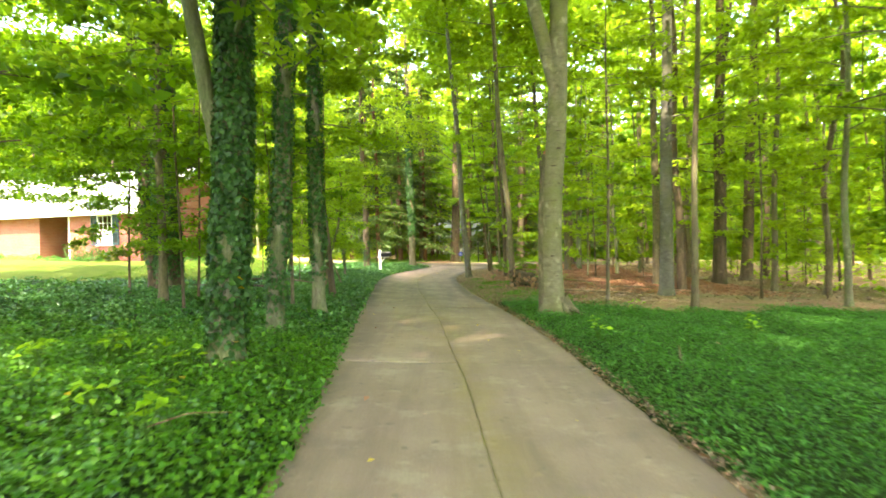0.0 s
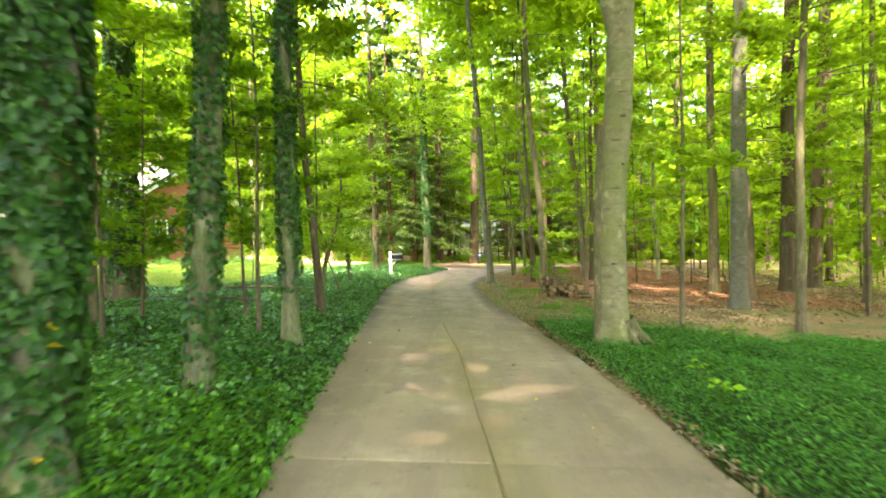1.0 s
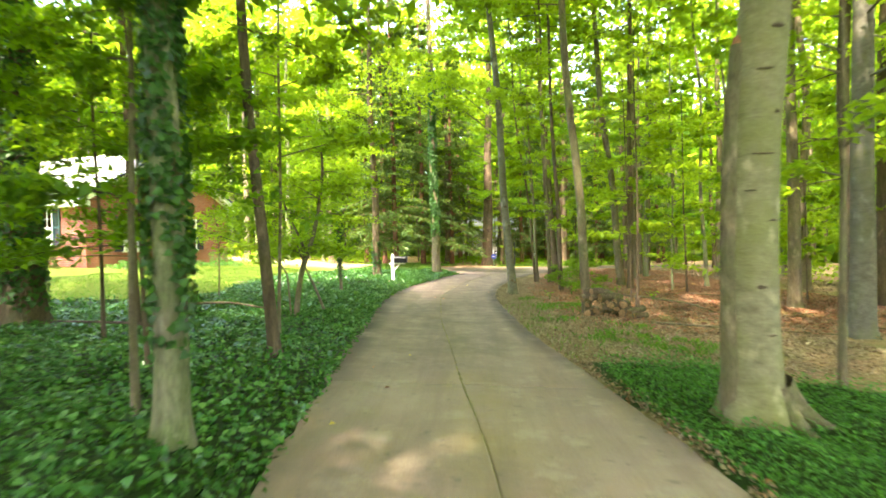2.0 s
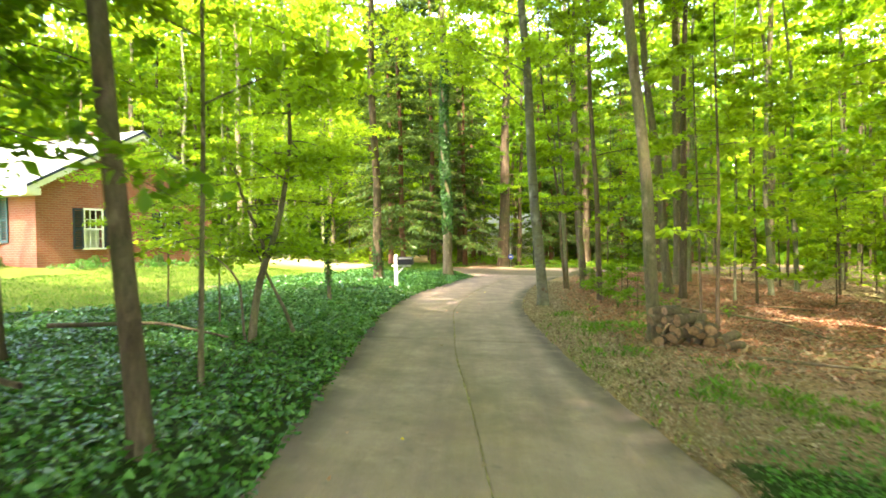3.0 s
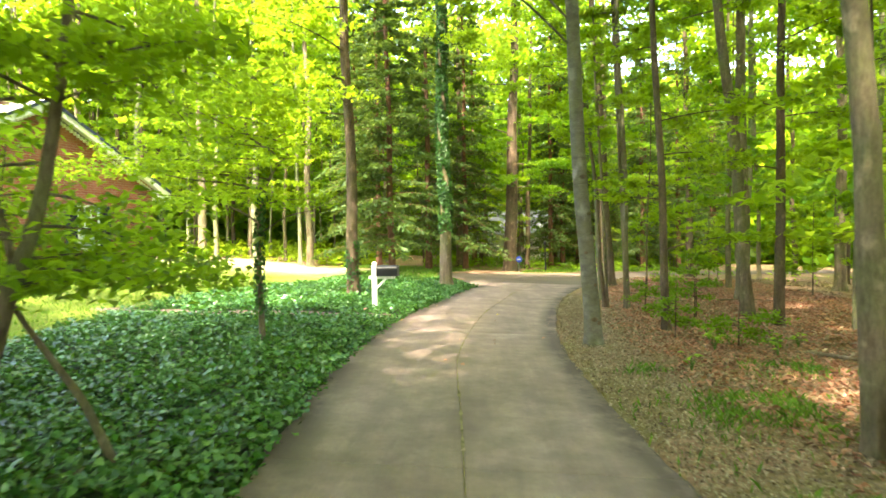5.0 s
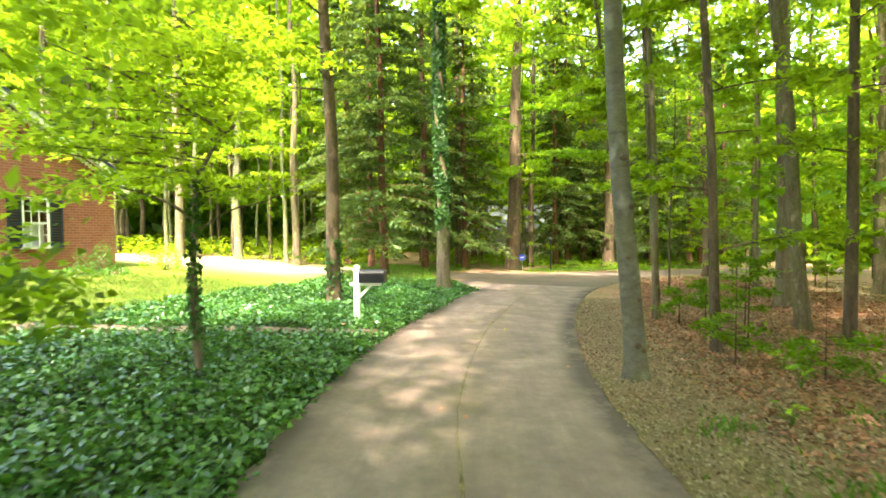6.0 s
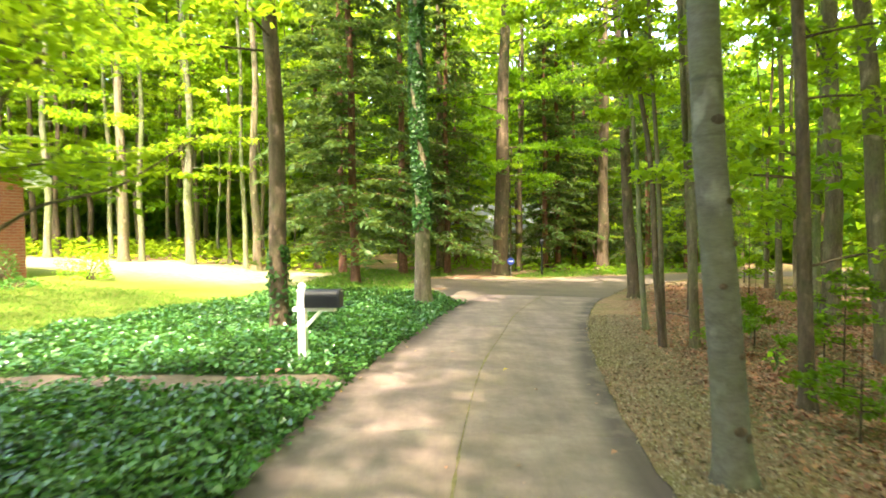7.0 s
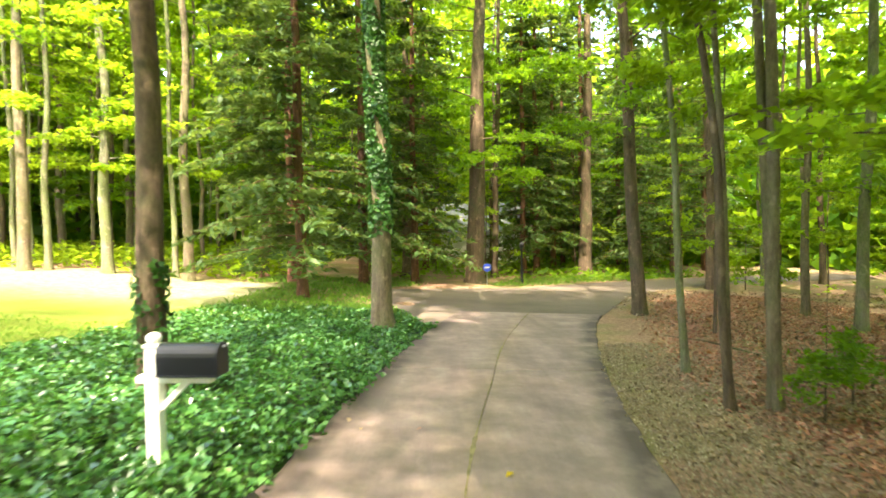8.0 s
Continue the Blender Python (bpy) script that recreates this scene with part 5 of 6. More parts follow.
# ---- stacked firewood ----
def log_pile():
    r = np.random.default_rng(4)
    along, axis = Vector((0.94, -0.34, 0)), Vector((-0.50, -0.86, 0))
    start = Vector((2.36, 19.2, 0))
    spots = []
    for row, (count, h, off) in enumerate([(7, 0.07, 0.0), (6, 0.20, 0.07), (5, 0.32, 0.02), (4, 0.43, 0.05), (2, 0.53, 0.04)]):
        for k in range(count):
            spots.append((off + 0.165 * k + r.uniform(-0.02, 0.02), h + r.uniform(-0.015, 0.015) - 0.05 * (k / 8) * row))
    for k, (s, h) in enumerate(spots):
        rad, half = r.uniform(0.05, 0.088), r.uniform(0.2, 0.3)
        p = start + along * s + axis * r.uniform(-0.07, 0.07)
        swing = 1.3 if h > 0.38 else 0.25
        d = (axis + Vector((swing * r.uniform(-1, 0.3), r.normal(0, 0.25), r.normal(0, 0.12)))).normalized()
        m = Matrix.Translation((p.x, p.y, float(land(p.x, p.y)) + h)) @ d.to_track_quat("X", "Z").to_matrix().to_4x4()
        root = thing("firewood_log", (0, 0, 0), "weathered short log with sawn ends, stacked", "log", "stacked firewood")
        root.matrix_world = m
        segs = 11
        ang = np.linspace(0, 2 * np.pi, segs, endpoint=False)
        shape = 1 + 0.13 * np.cos(2 * ang + r.uniform(0, 6)) + 0.05 * np.cos(3 * ang + r.uniform(0, 6)) + r.normal(0, 0.02, segs)
        xs = np.linspace(-half, half, 5)
        v, q = tube(np.stack([xs, 0.012 * np.sin(xs * 9), 0.01 * np.cos(xs * 7)], 1), np.full(5, rad), segs, np.repeat(shape[None], 5, 0))
        part_mesh("bark", mesh_of("bark", v, q, LOG_BARK, True), root)
        for e, sign in ((0, -1), (4, 1)):
            ring = v[e * segs:(e + 1) * segs]
            verts = np.concatenate([ring * np.array([1.0, 0.995, 0.995]) + np.array([sign * 0.002, 0, 0]), [ring.mean(0) + np.array([sign * 0.006, 0, 0])]])
            faces = [(j, (j + 1) % segs, segs) if sign > 0 else ((j + 1) % segs, j, segs) for j in range(segs)]
            part_mesh("cut_end", mesh_of("cut_end", verts, faces, CUT_WOOD), root, "pale brown sawn end")


log_pile()


def fallen_branch(points, r, label, bark=BARK_GREY):
    ctrl = np.array([(x, y, float(land(x, y)) + h) for x, y, h in points])
    d = np.concatenate([[0], np.cumsum(np.linalg.norm(np.diff(ctrl, axis=0), axis=1))])
    s = np.linspace(0, d[-1], 14)
    pts = np.stack([np.interp(s, d, ctrl[:, c]) for c in range(3)], 1)
    pts[1:-1] = (pts[:-2] + 2 * pts[1:-1] + pts[2:]) / 4
    v, q = tube(pts, r * np.linspace(1, 0.4, 14), 7)
    tagged(new("fallen_branch", mesh_of("fallen_branch", v, q, bark, True)), label, "branch", "fallen branches")


fallen_branch([(4.0, 23.6, 0.05), (4.9, 23.0, 0.06), (5.4, 21.8, 0.04), (5.3, 20.0, 0.05)], 0.035, "grey fallen branch lying in leaf litter")
fallen_branch([(3.2, 18.2, 0.03), (4.6, 17.4, 0.05), (6.2, 17.0, 0.04)], 0.025, "grey fallen branch lying in leaf litter")
fallen_branch([(-6.4, 17.6, 0.22), (-5.0, 18.0, 0.30), (-3.9, 17.7, 0.14)], 0.035, "brown fallen branch lying across the ivy", BARK_BROWN)
fallen_branch([(-4.2, 14.5, 0.15), (-5.2, 14.9, 0.2), (-6.6, 15.2, 0.18)], 0.03, "brown fallen branch lying across the ivy", BARK_BROWN)
fallen_branch([(-1.95, 3.7, 0.10), (-1.75, 3.9, 0.13), (-1.55, 4.15, 0.11)], 0.007, "thin pale stick resting on ivy leaves", CUT_WOOD)
fallen_branch([(2.6, 6.35, -0.05), (2.6, 6.4, 0.14), (2.59, 6.4, 0.24)], 0.024, "short broken reddish stub standing in the ground cover", LOG_BARK)
for k, (x, y, a) in enumerate([(6.2, 19.5, 20), (7.5, 18.4, 100), (4.6, 30.8, 60), (6.6, 24.6, 150), (9.2, 26.2, 40), (7.0, 32.0, 10), (4.0, 33.0, 120), (8.5, 16.2, 70)]):
    c, s = math.cos(radians(a)), math.sin(radians(a))
    fallen_branch([(x - 0.9 * c, y - 0.9 * s, 0.03), (x, y + 0.1, 0.06), (x + 1.0 * c, y + 0.9 * s, 0.03)], 0.022, "dead branch on the woodland floor")


# ---- far end: sign, post ----
def yard_sign(x, y):
    root = thing("yard_sign", (x, y, float(land(x, y))), "small round blue sign on a thin stake", "sign")
    part("stake", boxes((-0.012, 0.012, -0.01, 0.01, -0.1, 0.62), bevel=0.003), STEEL, root)
    bm = bmesh.new()
    made = bmesh.ops.create_cone(bm, segments=24, radius1=0.16, radius2=0.16, depth=0.02, cap_ends=True)["verts"]
    bmesh.ops.transform(bm, matrix=Matrix.Translation((0, -0.02, 0.66)) @ Matrix.Rotation(radians(90), 4, "X"), verts=made)
    face = part("face", bm, SIGN_BLUE, root, "blue round sign face")
    part("bar", boxes((-0.09, 0.09, -0.036, -0.031, 0.64, 0.69)), WHITE, face, "white bar of lettering")


def marker_post(x, y):
    root = thing("lamp_post", (x, y, float(land(x, y))), "thin black metal post with a small lantern", "post")
    bm = bmesh.new()
    made = bmesh.ops.create_cone(bm, segments=12, radius1=0.05, radius2=0.035, depth=1.5, cap_ends=True)["verts"]
    bmesh.ops.transform(bm, matrix=Matrix.Translation((0, 0, 0.65)), verts=made)
    part("pole", bm, BLACK, root)
    bm = boxes((-0.07, 0.07, -0.07, 0.07, 1.4, 1.56), bevel=0.015)
    made = bmesh.ops.create_cone(bm, segments=4, radius1=0.12, radius2=0.02, depth=0.09, cap_ends=True)["verts"]
    bmesh.ops.transform(bm, matrix=Matrix.Translation((0, 0, 1.605)) @ Matrix.Rotation(radians(45), 4, "Z"), verts=made)
    part("lantern", bm, BLACK, root)


yard_sign(1.35, 45.0)
marker_post(2.75, 45.4)


# ---- brick house ----
def uv_box(ob):
    """Wall coordinates in metres: along the wall and up."""
    me = ob.data
    layer = me.uv_layers.new(name="UVMap")
    for poly in me.polygons:
        n = poly.normal
        for li in poly.loop_indices:
            co = me.vertices[me.loops[li].vertex_index].co
            layer.data[li].uv = (co.y if abs(n.x) > abs(n.y) else co.x, co.z)


def prism(bm, profile, x0, x1):
    """A solid with the given outline in y and z, from x0 to x1."""
    ends = [[bm.verts.new((x, y, z)) for y, z in profile] for x in (x0, x1)]
    n = len(profile)
    for k in range(n):
        bm.faces.new((ends[0][k], ends[0][(k + 1) % n], ends[1][(k + 1) % n], ends[1][k]))
    bm.faces.new(ends[0][::-1])
    bm.faces.new(ends[1])
    bmesh.ops.recalc_face_normals(bm, faces=bm.faces)


def window(root, at, turn, width, height, shutter_mat, shutter=0.36):
    """A double-hung sash window with muntins, sill and louvred shutters, in a wall at the given pose."""
    m = pose(*at, 0, 0, turn)

    def put(bm):
        bmesh.ops.transform(bm, matrix=m, verts=bm.verts)
        return bm

    w, h = width / 2, height
    frame_ob = part("window", put(boxes((-w - 0.05, -w, -0.05, 0.06, 0, h), (w, w + 0.05, -0.05, 0.06, 0, h), (-w - 0.05, w + 0.05, -0.05, 0.06, h, h + 0.06), (-w, w, -0.035, 0.06, h / 2 - 0.025, h / 2 + 0.025))), WHITE, root, "white sash window frame")
    part("sill", put(boxes((-w - 0.1, w + 0.1, -0.10, 0.06, -0.06, 0.0))), WHITE, frame_ob)
    for spec in ((-w, w, 0.02, 0.03, 0, h / 2 - 0.025), (-w, w, 0.005, 0.015, h / 2 + 0.025, h)):
        part("pane", put(boxes(spec)), GLASS, frame_ob).visible_shadow = False
    part("curtain", put(boxes((-w, w, 0.13, 0.14, 0, h * 0.52))), WHITE, frame_ob, "pale half curtain behind the glass")
    bars = [(-w + width * k / 3 - 0.011, -w + width * k / 3 + 0.011, -0.015, 0.02, 0, h) for k in (1, 2)]
    bars += [(-w, w, -0.014, 0.02, h * k - 0.011, h * k + 0.011) for k in (0.25, 0.75)]
    part("muntins", put(boxes(*bars)), WHITE, frame_ob)
    for s in (-1, 1):
        x0 = s * (w + 0.07 + shutter / 2)
        sh = part("shutter", put(boxes((x0 - shutter / 2, x0 - shutter / 2 + 0.05, -0.06, -0.02, -0.03, h + 0.05), (x0 + shutter / 2 - 0.05, x0 + shutter / 2, -0.06, -0.02, -0.03, h + 0.05),
                                       (x0 - shutter / 2 + 0.05, x0 + shutter / 2 - 0.05, -0.058, -0.02, -0.03, 0.05), (x0 - shutter / 2 + 0.05, x0 + shutter / 2 - 0.05, -0.058, -0.02, h - 0.02, h + 0.05),
                                       (x0 - shutter / 2 + 0.05, x0 + shutter / 2 - 0.05, -0.058, -0.02, h * 0.5 - 0.03, h * 0.5 + 0.03))), shutter_mat, root, "dark painted louvred shutter")
        n = 16
        slats = bmesh.new()
        for k in range(n):
            z = 0.06 + (h - 0.1) * (k + 0.5) / n
            box(slats, x0 - shutter / 2 + 0.05, x0 + shutter / 2 - 0.05, -0.004, 0.004, -0.035, 0.035, 0, Matrix.Translation((0, -0.036, z)) @ Matrix.Rotation(radians(35), 4, "X"))
        part("slats", put(slats), shutter_mat, sh)


def pierced(cuts_u, cuts_z, holes, t, along):
    """One wall with openings: cells between the cuts, without those in holes; along: 'x' or 'y'."""
    bm, made = bmesh.new(), {}
    solid = {(i, k) for i in range(len(cuts_u) - 1) for k in range(len(cuts_z) - 1)} - set(holes)

    def v(i, k, d):
        if (i, k, d) not in made:
            u, z = cuts_u[i], cuts_z[k]
            made[i, k, d] = bm.verts.new((u, d * t, z) if along == "x" else (-d * t, u, z))
        return made[i, k, d]

    for i, k in solid:
        for d in (0, 1):
            bm.faces.new((v(i, k, d), v(i + 1, k, d), v(i + 1, k + 1, d), v(i, k + 1, d)))
        for (a, b), (p, q) in {(-1, 0): ((0, 0), (0, 1)), (1, 0): ((1, 0), (1, 1)), (0, -1): ((0, 0), (1, 0)), (0, 1): ((0, 1), (1, 1))}.items():
            if (i + a, k + b) not in solid:
                bm.faces.new((v(i + p[0], k + p[1], 0), v(i + q[0], k + q[1], 0), v(i + q[0], k + q[1], 1), v(i + p[0], k + p[1], 1)))
    bmesh.ops.recalc_face_normals(bm, faces=bm.faces)
    return bm


HOUSE_AT, HOUSE_TURN = (-14.2, 27.1), -16.4


def house():
    """Local x runs back along the front (negative: away from the driveway), y from the front to the back."""
    depth, length, base = 7.6, 15.0, 0.92
    wall, ridge = 2.72, 4.78
    root = thing("house", (HOUSE_AT[0], HOUSE_AT[1], base), "single-storey red brick house with pale shingle roof", "house", turn=HOUSE_TURN)
    t = 0.25
    # front wall with the porch recess and one window
    wx, ww, wz, wh = -2.05, 0.80, 0.88, 1.36
    px0, px1, pd = -6.2, -4.25, 1.8
    bm = pierced([-length, px0, px1, wx - ww / 2, wx + ww / 2, 0], [-0.6, 0.02, wz, wz + wh, wall - 0.06, wall], [(1, 1), (1, 2), (1, 3), (3, 2)], t, "x")
    uv_box(part("wall", bm, BRICK, root, "red brick front wall"))
    uv_box(part("wall", boxes((px0 - t, px0, t, pd, -0.6, wall)), BRICK, root, "red brick porch side wall"))
    uv_box(part("wall", boxes((px1, px1 + t, t, pd, -0.6, wall)), BRICK, root, "red brick porch side wall"))
    uv_box(part("wall", boxes((px0 - t, px1 + t, pd, pd + t, -0.6, wall)), BRICK, root, "brick wall at the back of the porch"))
    part("porch_floor", boxes((px0, px1, 0.02, pd, -0.4, 0.02)), CONCRETE, root, "concrete porch floor")
    part("porch_ceiling", boxes((px0, px1, 0.02, pd, wall - 0.06, wall - 0.004)), WHITE, root)
    door = part("door", boxes((px0 + 0.5, px0 + 1.4, pd - 0.06, pd - 0.003, 0.02, 2.05), bevel=0.008), NAVY, root, "dark front door in the porch")
    part("handle", boxes((px0 + 1.28, px0 + 1.33, pd - 0.11, pd - 0.06, 0.95, 1.08), bevel=0.006), STEEL, door)
    # gable wall with two windows
    gw = [(1.95, 0.64, 0.64, 1.28), (5.15, 0.64, 0.64, 1.28)]
    cuts = [t] + [c + s * w / 2 for c, w, z, h in gw for s in (-1, 1)] + [depth]
    bm = pierced(cuts, [-0.6, gw[0][2], gw[0][2] + gw[0][3], wall], [(1, 1), (3, 1)], t, "y")
    uv_box(part("wall", bm, BRICK, root, "red brick gable-end wall"))
    bm = bmesh.new()
    prism(bm, [(0.0, wall), (depth, wall), (depth / 2, ridge - 0.12)], -t, 0.0)
    uv_box(part("gable", bm, BRICK, root, "red brick gable"))
    uv_box(part("wall", boxes((-length, -t, depth - t, depth, -0.6, wall)), BRICK, root, "red brick back wall"))
    uv_box(part("wall", boxes((-length, -length + t, t, depth - t, -0.6, wall)), BRICK, root, "red brick far end wall"))
    # Added sheet, coloured dark for the unlit room behind the windows.
    part("inner_room", boxes((-length + t, -t, pd + t + 0.4, pd + t + 0.5, -0.5, wall)), DARK_ROOM, root, "added dark sheet standing for the unlit interior")
    # roof: two slopes with thickness
    over, rise = 0.5, (ridge - wall) / (depth / 2)
    for s in (0, 1):
        bm = bmesh.new()
        lo = (-over, wall - over * rise) if s == 0 else (depth + over, wall - over * rise)
        prism(bm, [(lo[0], lo[1] + 0.06), (depth / 2, ridge + 0.06), (depth / 2, ridge + 0.15), (lo[0], lo[1] + 0.15)], -length - 0.3, 0.35)
        roof = part("roof", bm, SHINGLE, root, "pale grey shingle roof slope")
        me = roof.data
        layer = me.uv_layers.new(name="UVMap")
        for li, loop in enumerate(me.loops):
            co = me.vertices[loop.vertex_index].co
            layer.data[li].uv = (co.x, co.y * math.sqrt(1 + rise * rise))
        sign = 1 if s == 0 else -1
        bm = bmesh.new()
        prism(bm, [(lo[0], lo[1] - 0.12), (depth / 2, ridge - 0.12), (depth / 2, ridge + 0.055), (lo[0], lo[1] + 0.055)], 0.27, 0.34)
        edge_bm = bmesh.new()
        prism(edge_bm, [(lo[0], lo[1] + 0.056), (depth / 2, ridge + 0.056), (depth / 2, ridge + 0.155), (lo[0], lo[1] + 0.155)], 0.352, 0.372)
        part("drip_edge", edge_bm, NAVY, root, "dark metal roof edge")
        rake = part("rake_board", bm, WHITE, root, "white rake board under the roof edge")
        bm = bmesh.new()
        n = 40
        for k in range(n):
            f0 = (k + 0.25) / n
            yy, zz = lo[0] + (depth / 2 - lo[0]) * f0, lo[1] + (ridge - lo[1]) * f0
            box(bm, 0.02, 0.10, yy - 0.03, yy + 0.03, zz - 0.22, zz - 0.12)
        part("dentils", bm, WHITE, rake, "row of small white blocks")
        bm = bmesh.new()
        prism(bm, [(lo[0], lo[1] - 0.02), (depth / 2, ridge - 0.02), (depth / 2, ridge + 0.05), (lo[0], lo[1] + 0.05)], 0.004, 0.265)
        part("soffit", bm, WHITE, root)
        y0 = -over if s == 0 else depth
        part("eave", boxes((-length - 0.2, 0.3, y0 + (0 if s == 0 else 0.01), y0 + over - 0.01 if s == 0 else depth + over, wall - over * rise - 0.16, wall - over * rise + 0.05), bevel=0.01), WHITE, root, "white boxed eave and gutter")
    chimney = part("chimney", boxes((-3.0, -2.2, depth / 2 + 0.3, depth / 2 + 0.9, ridge - 0.6, ridge + 0.34)), BRICK, root, "brick chimney")
    uv_box(chimney)
    part("chimney_cap", boxes((-3.05, -2.15, depth / 2 + 0.25, depth / 2 + 0.95, ridge + 0.34, ridge + 0.40), bevel=0.01), CONCRETE, chimney)
    bm = bmesh.new()
    made = bmesh.ops.create_cone(bm, segments=10, radius1=0.05, radius2=0.05, depth=0.5, cap_ends=True)["verts"]
    bmesh.ops.transform(bm, matrix=Matrix.Translation((-1.3, 2.2, wall + 2.2 * rise + 0.35)), verts=made)
    part("vent_pipe", bm, STEEL, root)
    window(root, (wx, 0.0, wz), 0, ww, wh, TEAL)
    for c, w, z, h in gw:
        window(root, (0.0, c, z), 90, w, h, NAVY)
    bm = boxes((px1 - 0.16, px1 - 0.02, 0.05, 0.19, 0.02, wall - 0.06), bevel=0.008)
    part("porch_post", bm, WHITE, root)


house()


def local_house(x, y):
    m = pose(HOUSE_AT[0], HOUSE_AT[1], 0, 0, 0, HOUSE_TURN)
    p = m @ Vector((x, y, 0))
    return p.x, p.y


def shrub(x, y, rx, rz, label, n=900, mat=LEAF_SHRUB, leaf=0.07):
    r = np.random.default_rng(next(seeds))
    root = thing("shrub", (x, y, float(land(x, y))), label, "shrub", "shrubs round the house")
    d = unit(r.normal(0, 1, (n, 3)))
    d[:, 2] = np.abs(d[:, 2])
    lump = 1 + 0.18 * np.sin(5 * d[:, 0] + 3 * d[:, 1]) + 0.12 * np.sin(7 * d[:, 2] + 4 * d[:, 0])
    P = d * np.array([rx, rx, rz]) * (lump * r.uniform(0.72, 1.0, n))[:, None]
    v, q = leaf_quads(r, P, leaf, 0.7, d)
    part_mesh("leaves", mesh_of("leaves", v, q, mat), root)
    stems = [tube(np.array([(0, 0, -0.1), p * 0.5, p * 0.85]), [0.02, 0.012, 0.006], 5) for p in P[:14]]
    v, q = joined(stems)
    tagged(part_mesh("stem", mesh_of("stem", v, q, BARK_BROWN), root), kind="stuff")


for (hx, hy), rx, rz in [((-3.0, -0.7), 0.55, 0.9), ((-1.9, -0.9), 0.5, 0.55), ((-1.0, -0.8), 0.5, 0.6), ((0.7, 6.4), 0.6, 0.75), ((0.9, 8.6), 0.75, 0.7), ((0.8, 3.8), 0.4, 0.35), ((0.8, 1.2), 0.4, 0.3)]:
    x, y = local_house(hx, hy)
    if hy > 8:
        shrub(x, y, rx, rz, "bright yellow-green shrub at the corner of the brick house", 1100, LEAF_WEED)
    else:
        shrub(x, y, rx, rz, "rounded green shrub against the brick house")
border = []
for k in range(9):
    border.append(local_house(-11 + 1.2 * k, -1.5))
for k in range(6):
    border.append(local_house(1.3, 0.3 + 1.2 * k))
for x, y in border:
    shrub(x, y, 0.75, 0.22, "low blue-green border plants along the house", 420, LEAF_COVER, 0.07)


def garden_chair(x, y, z, turn):
    root = thing("garden_chair", (x, y, z), "white garden chair on the porch", "chair", turn=turn)
    part("seat", boxes((-0.25, 0.25, -0.25, 0.25, 0.38, 0.42), bevel=0.01), WHITE, root)
    part("backrest", boxes((-0.25, 0.25, 0.21, 0.25, 0.43, 0.85), bevel=0.01), WHITE, root)
    for sx in (-1, 1):
        for sy in (-1, 1):
            part("leg", boxes((sx * 0.22 - 0.02, sx * 0.22 + 0.02, sy * 0.22 - 0.02, sy * 0.22 + 0.02, 0, 0.378)), WHITE, root)


cx, cy = local_house(-4.6, 0.9)
garden_chair(cx, cy, 0.94, -16)


# ---- far buildings seen between the trunks ----
def far_house(x, y, w, d, h, label, turn=0):
    root = thing("far_house", (x, y, float(land(x, y))), label, "house", turn=turn)
    part("wall", boxes((-w / 2, w / 2, 0, d, -0.5, h)), WHITE, root, "white clapboard walls")
    bm = bmesh.new()
    prism(bm, [(-0.5, h - 0.2), (d + 0.5, h - 0.2), (d / 2, h + 1.9)], -w / 2 - 0.4, w / 2 + 0.4)
    roof = part("roof", bm, SHINGLE, root, "pale shingle roof")
    layer = roof.data.uv_layers.new(name="UVMap")
    for li, loop in enumerate(roof.data.loops):
        co = roof.data.vertices[loop.vertex_index].co
        layer.data[li].uv = (co.x, co.y)
    for k in (-0.3, 0.05, 0.32):
        win = part("window", boxes((w * k - 0.5, w * k + 0.5, -0.05, 0.02, 1.0, 2.3)), WHITE, root)
        part("pane", boxes((w * k - 0.42, w * k + 0.42, -0.06, -0.052, 1.08, 2.22)), GLASS, win)


far_house(2.2, 63.0, 8, 6, 2.3, "white house far beyond the trees")


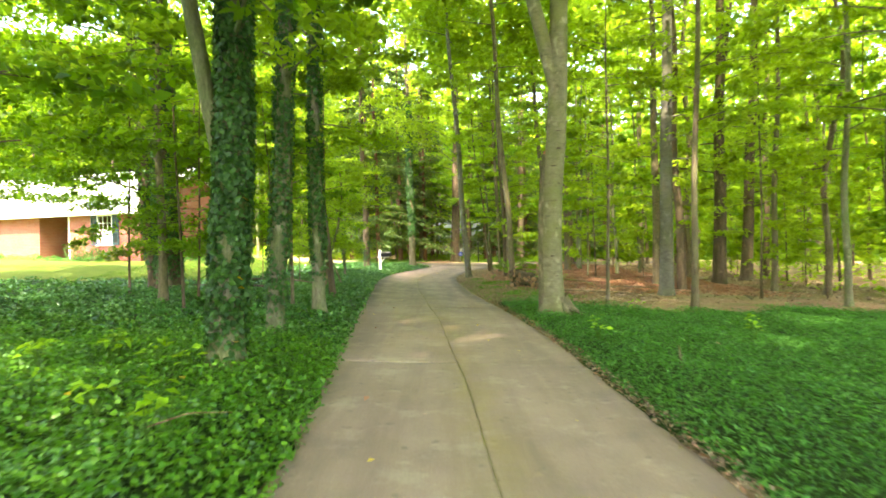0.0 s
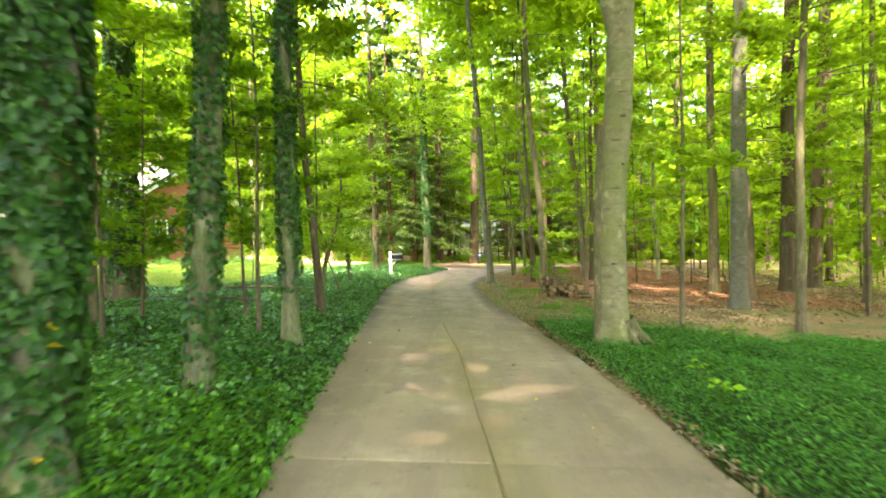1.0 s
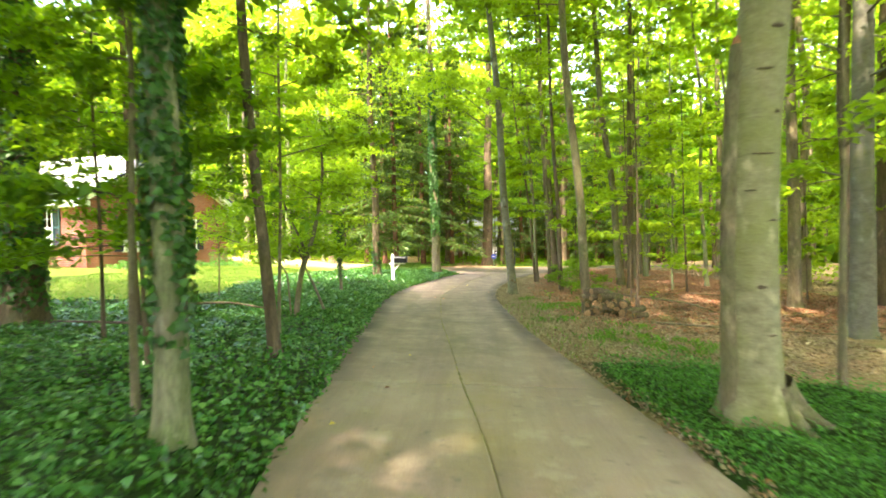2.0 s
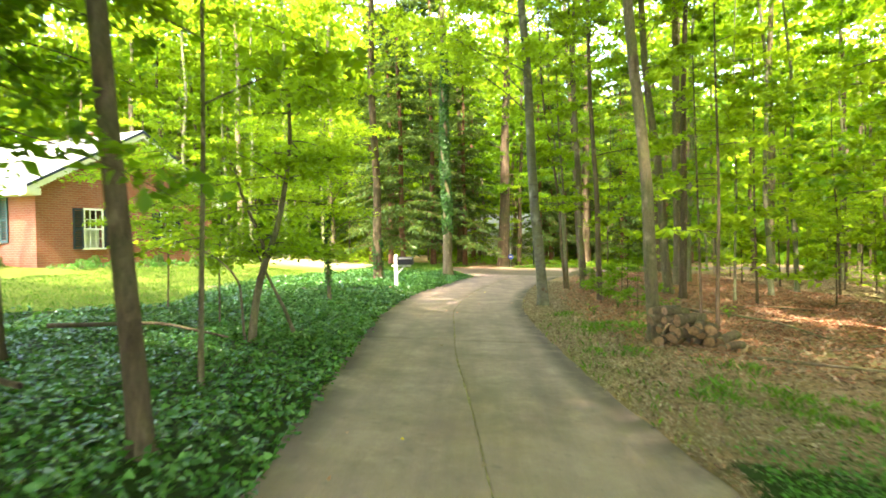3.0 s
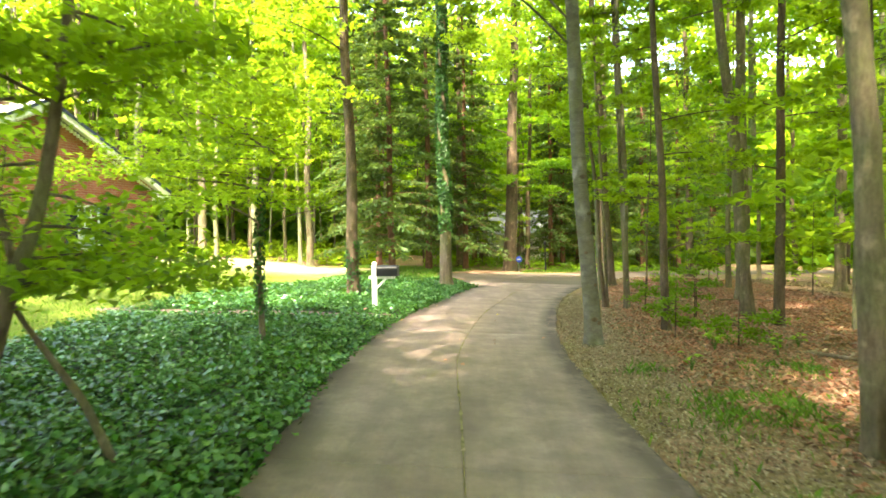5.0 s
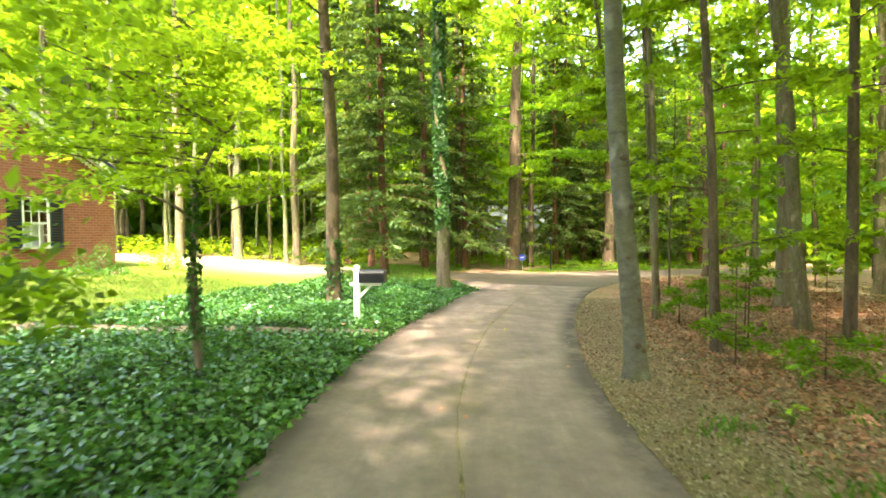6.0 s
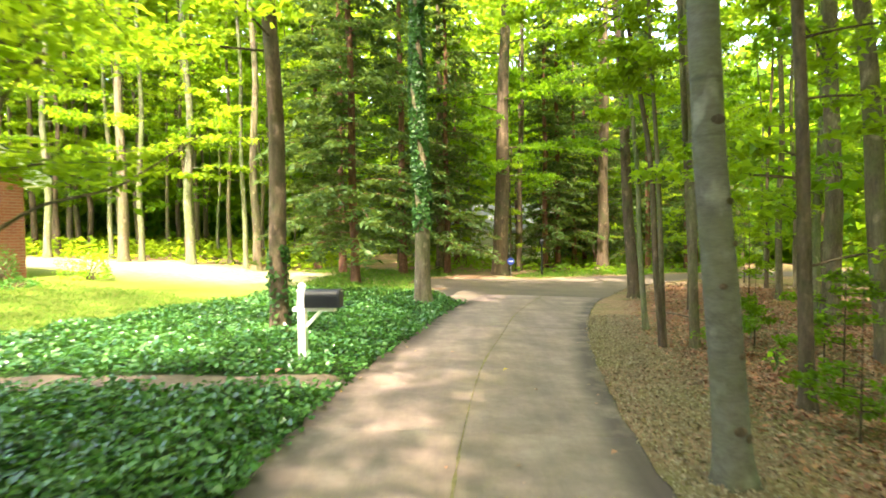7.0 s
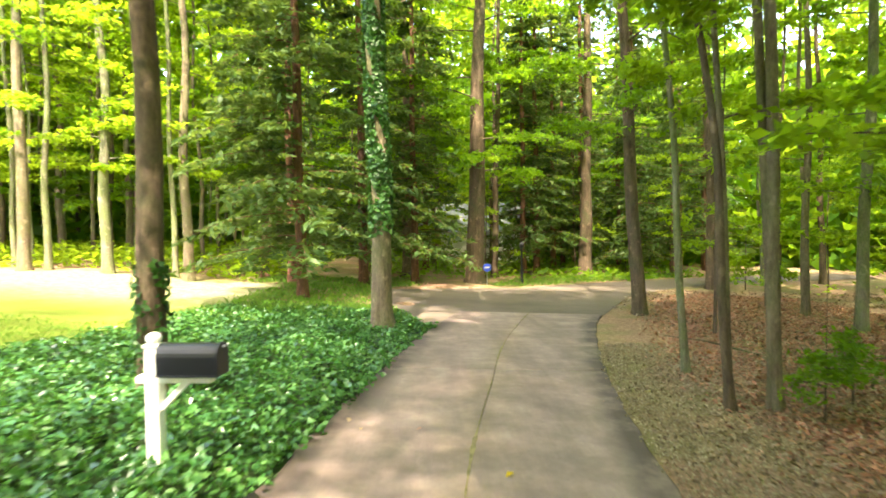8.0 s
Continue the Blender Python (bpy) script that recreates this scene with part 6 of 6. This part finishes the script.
# ---- driveway slabs ----
def driveway():
    root = thing("driveway", (0, 0, 0), "weathered concrete driveway with a mossy centre joint", "driveway", kind="structure")
    r = np.random.default_rng(8)
    ys = np.arange(-11, 37.1, 6.0)
    for row in range(len(ys) - 1):
        for col in (0, 1):
            n, c = 27, 9
            yy = np.concatenate([[ys[row] + 0.002, ys[row] + 0.014], np.linspace(ys[row] + 0.25, ys[row + 1] - 0.25, n - 4), [ys[row + 1] - 0.014, ys[row + 1] - 0.002]])
            el, er = edge(EDGE_L, yy), edge(EDGE_R, yy)
            ragged = 0.03 * np.sin(yy * 5.1) + 0.02 * np.sin(yy * 11.3 + 1) + r.normal(0, 0.012, n)
            mid = el + (er - el) * 0.492 + 0.015 * np.sin(yy * 1.3)
            a, b = (el + ragged, mid - 0.003) if col == 0 else (mid + 0.003, er + 0.4 * ragged)
            u = np.concatenate([[0, 0.012], np.linspace(0.16, 0.84, c - 4), [0.988, 1]])
            X = a[:, None] + (b - a)[:, None] * u[None]
            Y = np.repeat(yy[:, None], c, 1)
            lift = r.uniform(-0.003, 0.004)
            Z = fall(X) + lift
            dist = np.minimum(np.minimum(np.arange(n), n - 1 - np.arange(n))[:, None], np.minimum(np.arange(c), c - 1 - np.arange(c))[None])
            Z = Z - 0.003 * (dist == 0)
            across = -1 + 2 * (X - el[:, None]) / (er - el)[:, None]
            top = np.stack([X, Y, Z], -1)
            rim = [(0, j) for j in range(c)] + [(i, c - 1) for i in range(1, n)] + [(n - 1, j) for j in range(c - 2, -1, -1)] + [(i, 0) for i in range(n - 2, 0, -1)]
            low = np.array([top[i, j] - np.array([0, 0, 0.11]) for i, j in rim])
            v = np.concatenate([top.reshape(-1, 3), low])
            i, j = np.meshgrid(np.arange(n - 1), np.arange(c - 1), indexing="ij")
            q = np.stack([i * c + j, i * c + j + 1, (i + 1) * c + j + 1, (i + 1) * c + j], -1).reshape(-1, 4)
            ids = np.array([i * c + j for i, j in rim])
            k = np.arange(len(rim))
            side = np.stack([ids, n * c + k, n * c + (k + 1) % len(rim), np.roll(ids, -1)], 1)
            at = np.concatenate([across.ravel(), [across[i, j] for i, j in rim]])
            part_mesh("slab", mesh_of("slab", v, np.concatenate([q, side]), CONCRETE, False, (("across", at), ("aged", smooth(v[:, 1], 11, 17)))), root)

    yy = np.arange(-10.9, 37.0, 0.12)
    el, er = edge(EDGE_L, yy), edge(EDGE_R, yy)
    mid = el + (er - el) * 0.492 + 0.015 * np.sin(yy * 1.3)
    half = np.maximum(0.003, (0.004 + 0.010 * np.sin(yy * 2.3) * np.sin(yy * 0.7 + 1) + r.normal(0, 0.005, len(yy))) * (0.25 + 0.9 * smooth(yy, 9, 14)))
    v = np.stack([np.stack([mid - half, yy, fall(mid) + 0.002], 1), np.stack([mid + half, yy, fall(mid) + 0.003], 1)], 1).reshape(-1, 3)
    k = 2 * np.arange(len(yy) - 1)
    part_mesh("joint_moss", mesh_of("joint_moss", v, np.stack([k, k + 1, k + 3, k + 2], 1), MOSS), root, "thin line of green moss in the joint")


driveway()
